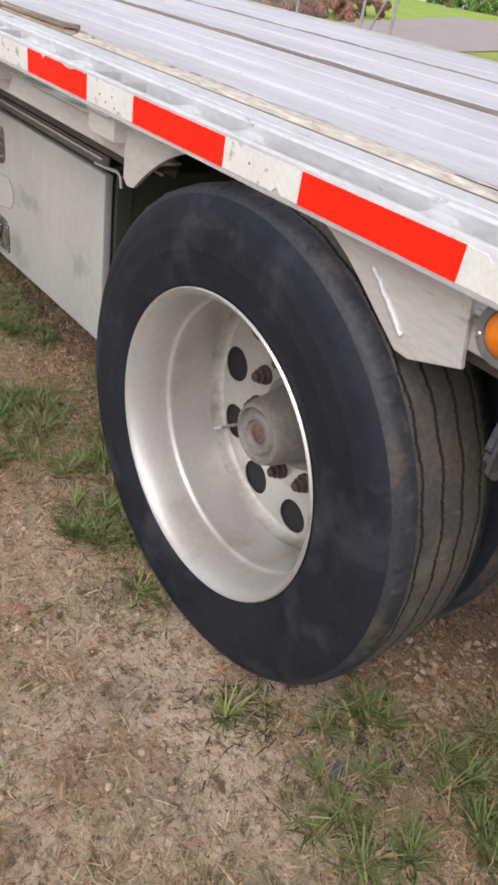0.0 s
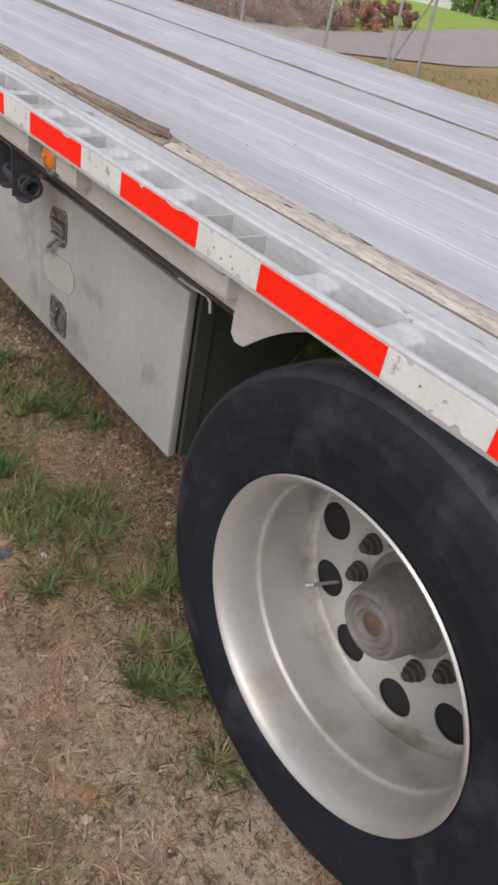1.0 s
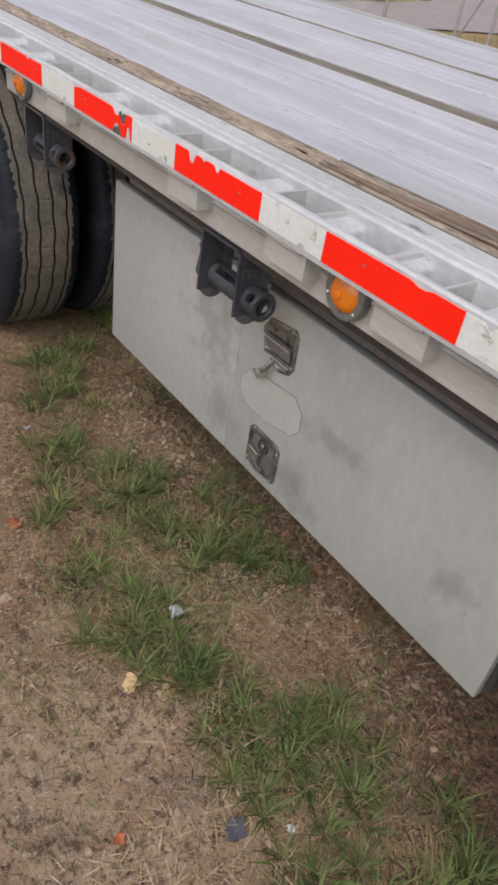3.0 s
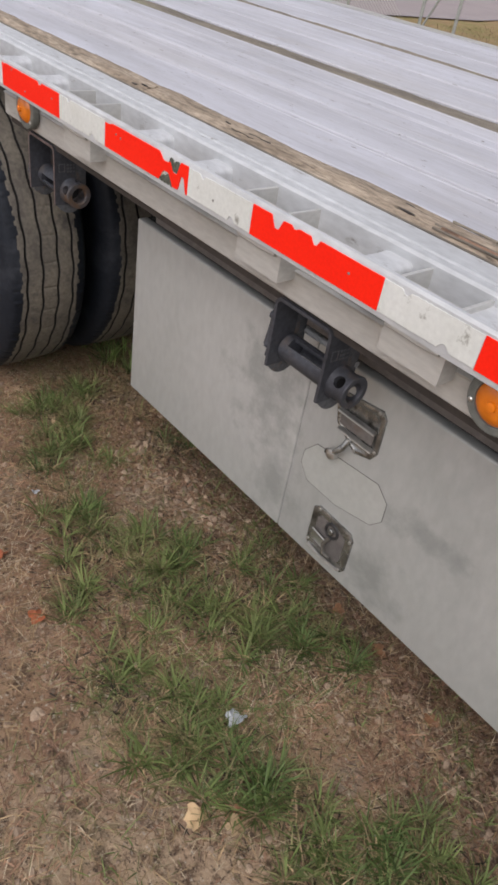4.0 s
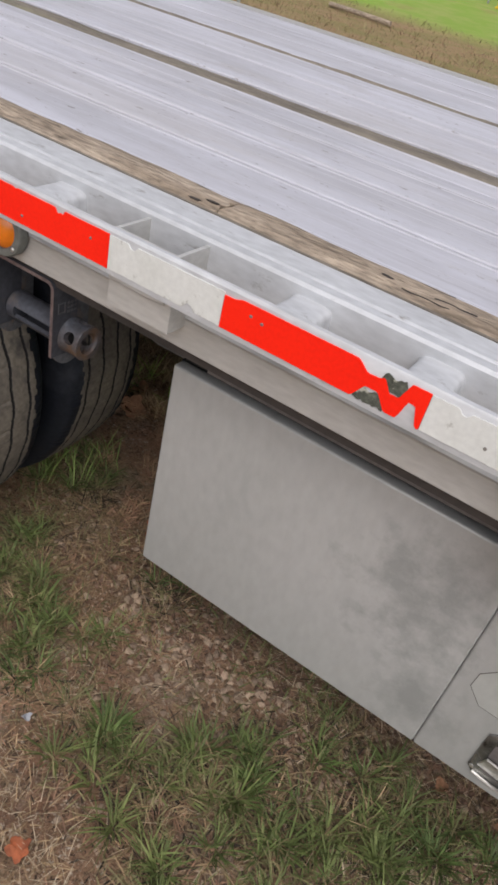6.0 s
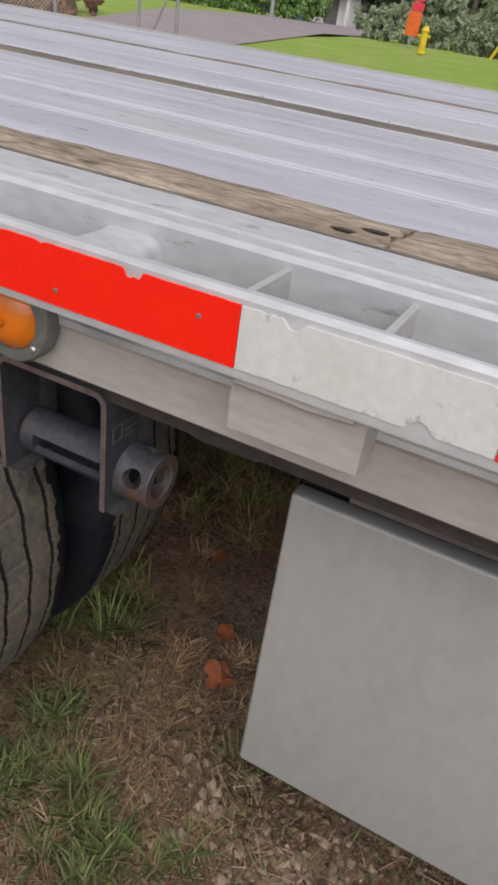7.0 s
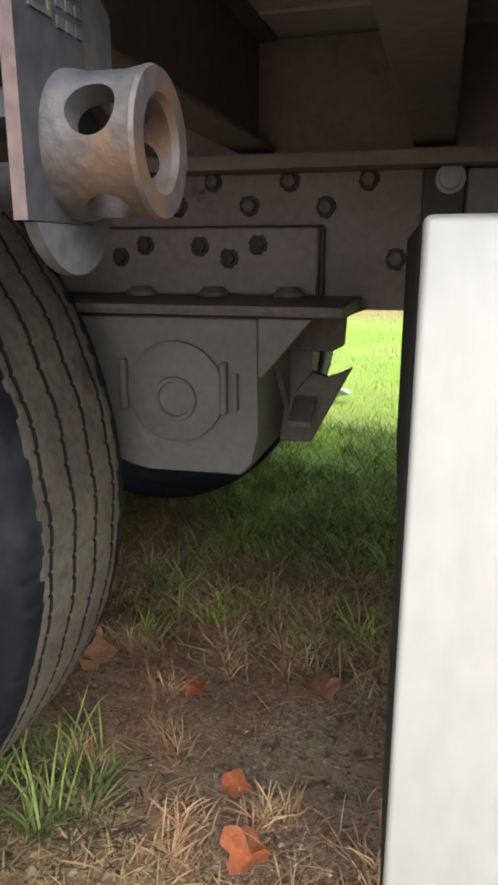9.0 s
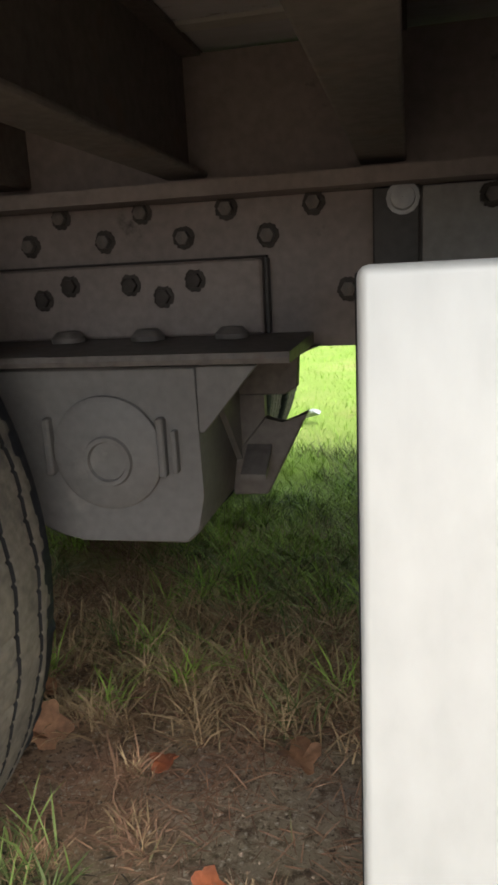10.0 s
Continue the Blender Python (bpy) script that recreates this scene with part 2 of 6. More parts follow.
# litter brown, darkened to carry shade under the toolbox edge as well
M["littershade"] = material("dark_litter_and_shade", (0.21, 0.122, 0.076), 0.8, 0.0, (0.085, 0.055, 0.038), 30, mix=0.9, fine=150, vary=0.5, bump=0.3)
M["leafbrown"] = material("brown_dead_leaf", (0.31, 0.155, 0.08), 0.75, 0.0, (0.17, 0.09, 0.05), 30, mix=0.95, fine=120, fine_amount=0.3, vary=0.25, bump=0.5)
M["slate"] = material("blue_grey_stone", (0.10, 0.10, 0.12), 0.8, 0.0, (0.055, 0.055, 0.068), 40, mix=0.9, fine=160, fine_amount=0.25, bump=0.4)
M["litter"] = material("white_paper_scrap", (0.50, 0.53, 0.57), 0.6, 0.0, (0.34, 0.36, 0.38), 30, mix=0.8)
M["straw"] = material("dry_straw", (0.47, 0.345, 0.195), 0.8, 0.0, (0.27, 0.175, 0.095), 8, mix=0.9, fine=40, vary=0.65, bump=0)
M["palestraw"] = material("bleached_straw", (0.54, 0.45, 0.32), 0.8, 0.0, (0.42, 0.33, 0.21), 8, mix=0.9, fine=40, vary=0.3, bump=0)
M["redstraw"] = material("reddish_dead_grass", (0.35, 0.205, 0.125), 0.8, 0.0, (0.17, 0.095, 0.06), 8, mix=0.9, fine=40, vary=0.7, bump=0)
M["tuftshade"] = material("tuft_shade_brown", (0.070, 0.050, 0.032), 0.9, 0.0, (0.040, 0.030, 0.020), 8, mix=0.9, fine=40, vary=0.6, bump=0)
M["grass"] = material("green_grass", (0.090, 0.140, 0.040), 0.6, 0.0, (0.19, 0.215, 0.075), 5, mix=0.9, fine=40, vary=0.65, bump=0, spec=0.25)
M["olive"] = material("olive_grass", (0.20, 0.19, 0.085), 0.7, 0.0, (0.30, 0.265, 0.135), 5, mix=0.9, fine=40, vary=0.6, bump=0, spec=0.25)
M["tallgrass"] = material("fresh_tall_grass", (0.17, 0.26, 0.06), 0.6, 0.0, (0.27, 0.33, 0.11), 5, mix=0.9, fine=40, vary=0.4, bump=0, spec=0.3)
M["lawn"] = material("bright_lawn_grass", (0.24, 0.40, 0.06), 0.6, 0.0, (0.32, 0.43, 0.09), 3, mix=0.9, fine=40, vary=0.3, bump=0, spec=0.3)
M["asphalt"] = material("road_asphalt", (0.34, 0.295, 0.295), 0.9, 0.0, (0.28, 0.25, 0.25), 1.2, mix=0.6, fine=40, fine_amount=0.1, bump=0.2)
M["wire"] = material("bright_fence_wire", (0.74, 0.73, 0.73), 0.5, 0.2)
M["galv"] = material("galvanised_steel", (0.42, 0.43, 0.44), 0.5, 0.6)
# foliage lightened to a greyer green, with the distance haze in its colour
M["foliage"] = material("hazy_tree_foliage", (0.20, 0.26, 0.15), 0.7, 0.0, (0.25, 0.29, 0.185), 1.0, mix=0.9, fine=8, vary=0.4, bump=0)
M["hedge"] = material("hedge_foliage", (0.12, 0.235, 0.05), 0.7, 0.0, (0.17, 0.27, 0.07), 1.0, mix=0.9, fine=8, vary=0.35, bump=0)
M["brush"] = material("red_brown_brush", (0.36, 0.19, 0.145), 0.8, 0.0, (0.24, 0.15, 0.11), 1.0, mix=0.9, fine=8, vary=0.4, bump=0)
M["bark"] = material("tree_bark", (0.13, 0.10, 0.075), 0.9, 0.0, None, 6, mix=0.6)
M["siding"] = material("white_siding", (0.72, 0.71, 0.70), 0.7, 0.0, (0.62, 0.61, 0.6), 2, mix=0.5)
M["roofgrey"] = material("grey_shingle", (0.16, 0.15, 0.15), 0.9, 0.0, None, 4, mix=0.5)
M["rooftile"] = material("teal_metal_roof", (0.07, 0.28, 0.24), 0.5, 0.1, None, 3, mix=0.4)
M["window"] = material("dark_window_glass", (0.03, 0.035, 0.04), 0.08, 0.0, None, 3, mix=0.2, bump=0)
M["stop"] = material("red_sign_paint", (0.78, 0.045, 0.075), 0.5, 0.0, (0.66, 0.03, 0.05), 6, mix=0.6)
M["orange"] = material("orange_sign_vinyl", (0.85, 0.15, 0.02), 0.5, 0.0)
M["yellow"] = material("yellow_guard_plastic", (0.75, 0.55, 0.02), 0.5, 0.0)
M["bluebin"] = material("blue_plastic", (0.06, 0.16, 0.5), 0.5, 0.0)


def deck_material():
    """Weathered extruded aluminium: long pale and dark streaks, worn patches and small dark nicks."""
    m = material("weathered_deck_aluminium", (0.535, 0.54, 0.585), 0.55, 0.1, (0.41, 0.415, 0.445), 1.3, (0.5, 3, 1), 0.9, 14, 0.06, vary=0.06, bump=0.2)
    n, ln = m.node_tree.nodes, m.node_tree.links.new
    b = n["Principled BSDF"]
    co = n.new("ShaderNodeTexCoord")
    col = b.inputs["Base Color"].links[0].from_socket

    def layer(col, stretch, scale, lo, hi, top, colour):
        mp = n.new("ShaderNodeMapping")
        mp.inputs["Scale"].default_value = stretch
        ln(co.outputs["Object"], mp.inputs[0])
        t = n.new("ShaderNodeTexNoise")
        t.inputs["Scale"].default_value, t.inputs["Detail"].default_value, t.inputs["Roughness"].default_value = scale, 8, 0.7
        ln(mp.outputs[0], t.inputs["Vector"])
        r = n.new("ShaderNodeMapRange")
        for k, v in enumerate((lo, hi, 0.0, top)):
            r.inputs[k + 1].default_value = v
        ln(t.outputs[0], r.inputs[0])
        x = n.new("ShaderNodeMix")
        x.data_type = "RGBA"
        x.inputs[7].default_value = (*colour, 1)
        ln(r.outputs[0], x.inputs[0])
        ln(col, x.inputs[6])
        return x.outputs[2]

    col = layer(col, (0.22, 7, 1), 2.0, 0.50, 0.70, 0.35, (0.40, 0.395, 0.415))
    col = layer(col, (0.7, 3, 1), 1.7, 0.44, 0.62, 0.7, (0.62, 0.63, 0.69))
    col = layer(col, (0.5, 3, 1), 1.1, 0.50, 0.66, 0.4, (0.56, 0.545, 0.545))
    col = layer(col, (0.8, 2.5, 1), 2.6, 0.58, 0.72, 0.5, (0.40, 0.375, 0.35))
    col = layer(col, (0.35, 20, 1), 1.6, 0.60, 0.68, 0.55, (0.26, 0.26, 0.285))
    col = layer(col, (1.2, 16, 1), 2.4, 0.54, 0.70, 0.15, (0.36, 0.36, 0.385))
    col = layer(col, (1.6, 10, 1), 2.6, 0.50, 0.70, 0.3, (0.65, 0.665, 0.725))
    col = layer(col, (2.0, 5, 1), 3.0, 0.54, 0.68, 0.35, (0.40, 0.395, 0.405))
    col = layer(col, (4, 12, 1), 9.0, 0.60, 0.66, 0.35, (0.30, 0.285, 0.27))
    col = layer(col, (5, 16, 1), 4.0, 0.635, 0.67, 0.8, (0.14, 0.12, 0.105))
    ln(col, b.inputs["Base Color"])
    return m


M["deck"] = deck_material()


# ---- mesh helpers ----
def mesh_of(bm, name, mat, smooth=None):
    me = bpy.data.meshes.new(name)
    bmesh.ops.recalc_face_normals(bm, faces=bm.faces)
    bm.to_mesh(me)
    bm.free()
    me.materials.append(mat)
    if smooth is not None:
        for p in me.polygons:
            p.use_smooth = True
        me.set_sharp_from_angle(angle=radians(smooth))
    return me


def part(name, bm, mat, parent=None, label="", smooth=35):
    ob = new(name, mesh_of(bm, name, mat, smooth) if isinstance(bm, bmesh.types.BMesh) else bm)
    if parent:
        ob.parent = parent
    return tagged(ob, label)


def thing(name, label, category, group="", kind="", at=(0, 0, 0)):
    ob = new(name)
    ob.empty_display_size = 0.1
    ob.location = at
    return tagged(ob, label, category, group, kind)


def box(x0, x1, y0, y1, z0, z1, bevel=0.0, seg=2, bm=None):
    own = bm or bmesh.new()
    r = bmesh.ops.create_cube(own, size=1, matrix=Matrix.LocRotScale(((x0 + x1) / 2, (y0 + y1) / 2, (z0 + z1) / 2), None, (x1 - x0, y1 - y0, z1 - z0)))
    if bevel:
        edges = list({e for v in r["verts"] for e in v.link_edges})
        bmesh.ops.bevel(own, geom=edges, offset=bevel, segments=seg, affect="EDGES", profile=0.5)
    return own


def extrude_x(profile, x0, x1, cuts=1, jitter=0.0, bm=None):
    """A closed profile of (y, z) swept along x."""
    own = bm or bmesh.new()
    rows = []
    for i in range(cuts + 1):
        x = x0 + (x1 - x0) * i / cuts
        rows.append([own.verts.new((x, y + random.uniform(-jitter, jitter), z + random.uniform(-jitter, jitter))) for y, z in profile])
    n = len(profile)
    for a, b in zip(rows, rows[1:]):
        for k in range(n):
            own.faces.new((a[k], a[(k + 1) % n], b[(k + 1) % n], b[k]))
    own.faces.new(rows[0])
    own.faces.new(rows[-1][::-1])
    return own


def plate_xz(poly, y0, y1, bevel=0.0):
    """A polygon of (x, z) with thickness along y."""
    bm = bmesh.new()
    a = [bm.verts.new((x, y0, z)) for x, z in poly]
    b = [bm.verts.new((x, y1, z)) for x, z in poly]
    n = len(poly)
    bm.faces.new(a)
    bm.faces.new(b[::-1])
    for k in range(n):
        bm.faces.new((a[k], a[(k + 1) % n], b[(k + 1) % n], b[k]))
    if bevel:
        bmesh.ops.bevel(bm, geom=list(bm.edges), offset=bevel, segments=1, affect="EDGES")
    return bm


def lathe(profile, n=64, axis="y", center=(0, 0, 0), closed=False, wobble=None, bm=None):
    """Turn a profile of (along, radius) about the y or x axis."""
    own = bm or bmesh.new()
    rings = []
    for i in range(n):
        a = 2 * math.pi * i / n
        ring = []
        for k, (s, r) in enumerate(profile):
            if wobble:
                s, r = wobble(i, k, s, r)
            p = (r * math.cos(a), s, r * math.sin(a)) if axis == "y" else (s, r * math.cos(a), r * math.sin(a))
            ring.append(own.verts.new(Vector(p) + Vector(center)))
        rings.append(ring)
    m = len(profile)
    for i in range(n):
        a, b = rings[i], rings[(i + 1) % n]
        for k in range(m if closed else m - 1):
            j = (k + 1) % m
            own.faces.new((a[k], a[j], b[j], b[k]))
    return own


def capped(profile, **kw):
    """A lathe whose first and last radius are tiny, so that it reads as solid."""
    return lathe([(profile[0][0], 0.0004)] + list(profile) + [(profile[-1][0], 0.0004)], **kw)


def holed(bm, u0, u1, v0, v1, cu, cv, ru, rv, place, back=None, n=40, levels=1):
    """A patch over (u, v) with an elliptic hole; place(u, v) and back(u, v) give the two skins, joined by the hole's wall."""
    rims = []
    for fn in (place, back) if back else (place,):
        outer, inner = [], []
        turns = sorted([2 * math.pi * i / n for i in range(n)] + [math.atan2(v - cv, u - cu) % (2 * math.pi) + 1e-7 for u in (u0, u1) for v in (v0, v1)])
        n_all = len(turns)
        for a in turns:
            c, s = math.cos(a), math.sin(a)
            t = min((u1 - cu) / c if c > 1e-9 else (u0 - cu) / c if c < -1e-9 else 1e9, (v1 - cv) / s if s > 1e-9 else (v0 - cv) / s if s < -1e-9 else 1e9)
            outer.append((cu + t * c, cv + t * s))
            inner.append((cu + ru * c, cv + rv * s))
        rows = [[bm.verts.new(fn(p[0] + (q[0] - p[0]) * k / levels, p[1] + (q[1] - p[1]) * k / levels)) for p, q in zip(outer, inner)] for k in range(levels + 1)]
        for p, q in zip(rows, rows[1:]):
            for i in range(n_all):
                j = (i + 1) % n_all
                bm.faces.new((p[i], p[j], q[j], q[i]))
        rims.append(rows[-1])
    if back:
        for i in range(n_all):
            j = (i + 1) % n_all
            bm.faces.new((rims[0][i], rims[0][j], rims[1][j], rims[1][i]))
    return bm


def tube(points, radius, sides=8, bm=None):
    own = bm or bmesh.new()
    pts = [Vector(p) for p in points]
    rings = []
    for i, p in enumerate(pts):
        d = (pts[min(i + 1, len(pts) - 1)] - pts[max(i - 1, 0)]).normalized()
        u = (u - d * u.dot(d)).normalized() if i else d.orthogonal().normalized()
        w = d.cross(u)
        rings.append([own.verts.new(p + radius * (math.cos(2 * math.pi * k / sides) * u + math.sin(2 * math.pi * k / sides) * w)) for k in range(sides)])
    for a, b in zip(rings, rings[1:]):
        for k in range(sides):
            j = (k + 1) % sides
            own.faces.new((a[k], a[j], b[j], b[k]))
    own.faces.new(rings[0][::-1])
    own.faces.new(rings[-1])
    return own


# ---- ground ----
def rise(x, y):
    """Height of the ground: gentle bumps near by, a slow rise far off."""
    far = min(max((y - 17) / 10, 0), 1)
    near = 0.03 - 0.035 * min(max((y - 0.3) / 0.5, 0), 1)
    bumps = 0.018 * noise.noise((x * 1.3, y * 1.3, 0)) + 0.008 * noise.noise((x * 6, y * 6, 3)) + 0.005 * noise.noise((x * 17, y * 17, 7))
    fade = 1 / (1 + (max(abs(x - 1) - 5, 0) + max(abs(y) - 4, 0)) * 0.3)
    return near + bumps * fade + 0.6 * far


def lines(lo, hi, step, ends):
    a = list(np.arange(lo, hi, step))
    grow, x = step, hi
    right = []
    while x < ends:
        right.append(x)
        grow *= 1.25
        x += grow
    left, grow, x = [], step, lo
    while x > -ends:
        grow *= 1.25
        x -= grow
        left.append(x)
    return left[::-1] + a + right + [ends + grow]


gx, gy = lines(-1.6, 3.8, 0.022, 400), lines(-0.9, 1.9, 0.022, 400)
gverts = [(x, y, rise(x, y)) for y in gy for x in gx]
w = len(gx)
gfaces = [(j * w + i, j * w + i + 1, (j + 1) * w + i + 1, (j + 1) * w + i) for j in range(len(gy) - 1) for i in range(w - 1)]
gme = bpy.data.meshes.new("ground")
gme.from_pydata(gverts, [], gfaces)
for p in gme.polygons:
    p.use_smooth = True


def ground_material():
    m = bpy.data.materials.new("sandy_soil")
    m.use_nodes = True
    nt = m.node_tree
    n, ln = nt.nodes, nt.links.new
    b = n["Principled BSDF"]
    co = n.new("ShaderNodeTexCoord")

    def field(scale, detail=6, rough=0.6, off=0.0):
        t = n.new("ShaderNodeTexNoise")
        mp = n.new("ShaderNodeMapping")
        mp.inputs["Location"].default_value = (off, off * 0.7, 0)
        ln(co.outputs["Object"], mp.inputs[0])
        t.inputs["Scale"].default_value, t.inputs["Detail"].default_value, t.inputs["Roughness"].default_value = scale, detail, rough
        ln(mp.outputs[0], t.inputs["Vector"])
        return t.outputs[0]

    def step(v, lo, hi, a=0.0, c=1.0):
        r = n.new("ShaderNodeMapRange")
        for k, x in enumerate((lo, hi, a, c)):
            r.inputs[k + 1].default_value = x
        ln(v, r.inputs[0])
        return r.outputs[0]

    def over(fac, below, above):
        x = n.new("ShaderNodeMix")
        x.data_type = "RGBA"
        ln(fac, x.inputs[0])
        for k, v in ((6, below), (7, above)):
            if isinstance(v, tuple):
                x.inputs[k].default_value = (*v, 1)
            else:
                ln(v, x.inputs[k])
        return x.outputs[2]

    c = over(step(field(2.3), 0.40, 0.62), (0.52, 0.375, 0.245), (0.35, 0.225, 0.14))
    # darker reddish soil by the toolbox end, grey silt beside the rear tyre
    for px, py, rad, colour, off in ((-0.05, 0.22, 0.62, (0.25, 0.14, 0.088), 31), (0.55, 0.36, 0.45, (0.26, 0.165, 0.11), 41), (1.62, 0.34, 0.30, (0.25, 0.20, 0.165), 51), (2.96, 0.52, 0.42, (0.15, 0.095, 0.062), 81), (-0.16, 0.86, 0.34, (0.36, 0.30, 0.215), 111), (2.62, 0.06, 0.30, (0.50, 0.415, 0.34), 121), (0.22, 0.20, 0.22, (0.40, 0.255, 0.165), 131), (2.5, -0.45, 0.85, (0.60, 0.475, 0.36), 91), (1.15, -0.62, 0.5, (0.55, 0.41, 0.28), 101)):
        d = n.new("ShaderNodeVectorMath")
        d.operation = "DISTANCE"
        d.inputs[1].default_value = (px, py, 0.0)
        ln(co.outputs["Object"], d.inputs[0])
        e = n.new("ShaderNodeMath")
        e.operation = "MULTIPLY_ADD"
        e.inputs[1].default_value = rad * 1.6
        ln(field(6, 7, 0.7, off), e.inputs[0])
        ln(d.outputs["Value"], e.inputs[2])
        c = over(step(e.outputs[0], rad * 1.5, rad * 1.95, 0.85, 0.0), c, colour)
    c = over(step(field(5.5, off=3), 0.52, 0.68), c, (0.31, 0.25, 0.20))
    c = over(step(field(4.0, off=9), 0.50, 0.66), c, (0.36, 0.215, 0.145))
    c = over(step(field(22, 9, 0.75, 5), 0.505, 0.605), c, (0.15, 0.102, 0.069))
    c = over(step(field(95, 5, 0.7, 8), 0.56, 0.63), c, (0.095, 0.068, 0.050))
    c = over(step(field(75, 6, 0.7, 2), 0.58, 0.65), c, (0.60, 0.52, 0.41))
    c = over(step(field(3.2, 6, 0.6, 14), 0.48, 0.66, 0, 0.35), c, (0.22, 0.205, 0.11))
    c = over(step(field(60, 6, 0.75, 61), 0.60, 0.66), c, (0.52, 0.41, 0.30))
    sep = n.new("ShaderNodeSeparateXYZ")
    ln(co.outputs["Object"], sep.inputs[0])
    lawn = over(step(field(1.1, 6), 0.42, 0.65), (0.26, 0.40, 0.07), (0.35, 0.42, 0.12))
    lawn = over(step(field(0.35, 6, off=4), 0.60, 0.70, 0, 0.7), lawn, (0.34, 0.25, 0.12))
    verge = over(step(field(0.9, 7, 0.7, 71), 0.42, 0.60), (0.36, 0.25, 0.14), (0.27, 0.235, 0.10))
    mid = n.new("ShaderNodeMath")
    mid.operation = "MULTIPLY"
    ln(step(sep.outputs["Y"], 8.5, 10.5), mid.inputs[0])
    ln(step(sep.outputs["Y"], 19.5, 17.5), mid.inputs[1])
    lawn = over(mid.outputs[0], lawn, verge)
    c = over(step(sep.outputs["Y"], 1.5, 2.3), c, lawn)
    # paler unseen ground behind the camera, added to bounce light under the deck
    c = over(step(sep.outputs["Y"], -1.0, -3.0, 0.0, 0.6), c, over(step(field(1.7, 6, 0.6, 21), 0.4, 0.6), (0.52, 0.44, 0.34), (0.42, 0.34, 0.26)))
    ln(c, b.inputs["Base Color"])
    b.inputs["Roughness"].default_value = 0.95
    b.inputs["Specular IOR Level"].default_value = 0.2
    bp = n.new("ShaderNodeBump")
    bp.inputs["Strength"].default_value, bp.inputs["Distance"].default_value = 1.0, 0.016
    ln(field(55, 8, 0.75), bp.inputs["Height"])
    coarse = n.new("ShaderNodeBump")
    coarse.inputs["Strength"].default_value, coarse.inputs["Distance"].default_value = 1.0, 0.03
    ln(field(16, 5, 0.6, 13), coarse.inputs["Height"])
    ln(coarse.outputs[0], bp.inputs["Normal"])
    ln(bp.outputs[0], b.inputs["Normal"])
    return m


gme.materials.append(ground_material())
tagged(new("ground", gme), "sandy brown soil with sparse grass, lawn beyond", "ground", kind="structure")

# ---- trailer ----
trailer = thing("flatbed_trailer", "weathered aluminium flatbed trailer with red and white reflective tape", "trailer")
X0, X1, WIDE = -9.0, 4.4, 2.50
DECK = 1.155

# rub rail: outer flat bar with rounded edges
part("rub_rail", extrude_x([(0.002, 1.086), (0.012, 1.086), (0.014, 1.090), (0.014, 1.148), (0.011, 1.151), (0.004, 1.151), (0.001, 1.147), (0.001, 1.089)],
                           X0, X1, 60, 0.0008), M["railtop"], trailer, "scuffed aluminium rub rail")
# side rail: web, deck flange with a groove, ledge and lower face
part("side_rail", extrude_x([(0.086, 1.152), (0.090, 1.1565), (0.1065, 1.157), (0.1085, 1.1535), (0.1135, 1.1535), (0.1155, 1.157), (0.166, 1.157), (0.168, 1.154),
                             (0.168, 1.120), (0.098, 1.118), (0.098, 1.076), (0.088, 1.076)], X0, X1, 4), M["railtop"], trailer, "grey aluminium side rail", 20)
# dark strip drawn in for the shadow line between rail and board
part("board_gap", box(X0 + 0.05, X1 - 0.05, 0.1682, 0.1735, 1.125, 1.1578), M["wooddark"], trailer, "dark strip standing for the shadow line beside the board")
# its lower part stops at the wheel arches
SPANS = ((X0, -1.40), (-0.425, 1.955), (2.765, X1))
for a, b in SPANS:
    part("lower_side_rail", extrude_x([(0.098, 1.0755), (0.098, 1.030), (0.064, 1.026), (0.064, 1.003), (0.16, 1.001), (0.16, 0.996), (0.058, 0.996), (0.055, 0.999),
                                       (0.055, 1.044), (0.052, 1.049), (0.057, 1.052), (0.088, 1.046), (0.088, 1.0755)], a, b, 2), M["rail"], trailer, "grey aluminium lower side rail", 20)
    part("winch_track", extrude_x([(0.07, 0.995), (0.155, 0.995), (0.155, 0.968), (0.148, 0.968), (0.148, 0.986), (0.078, 0.986), (0.078, 0.976), (0.07, 0.976)], a, b, 2),
         M["track"], trailer, "dark grimy steel winch track")
    # lit edge of the track, its brightness put into a pale tan colour
    part("track_lip", extrude_x([(0.112, 0.9745), (0.116, 0.9745), (0.116, 0.980), (0.112, 0.980)], a, b, 2), M["palestraw"], trailer, "track edge painted pale tan where light catches it")

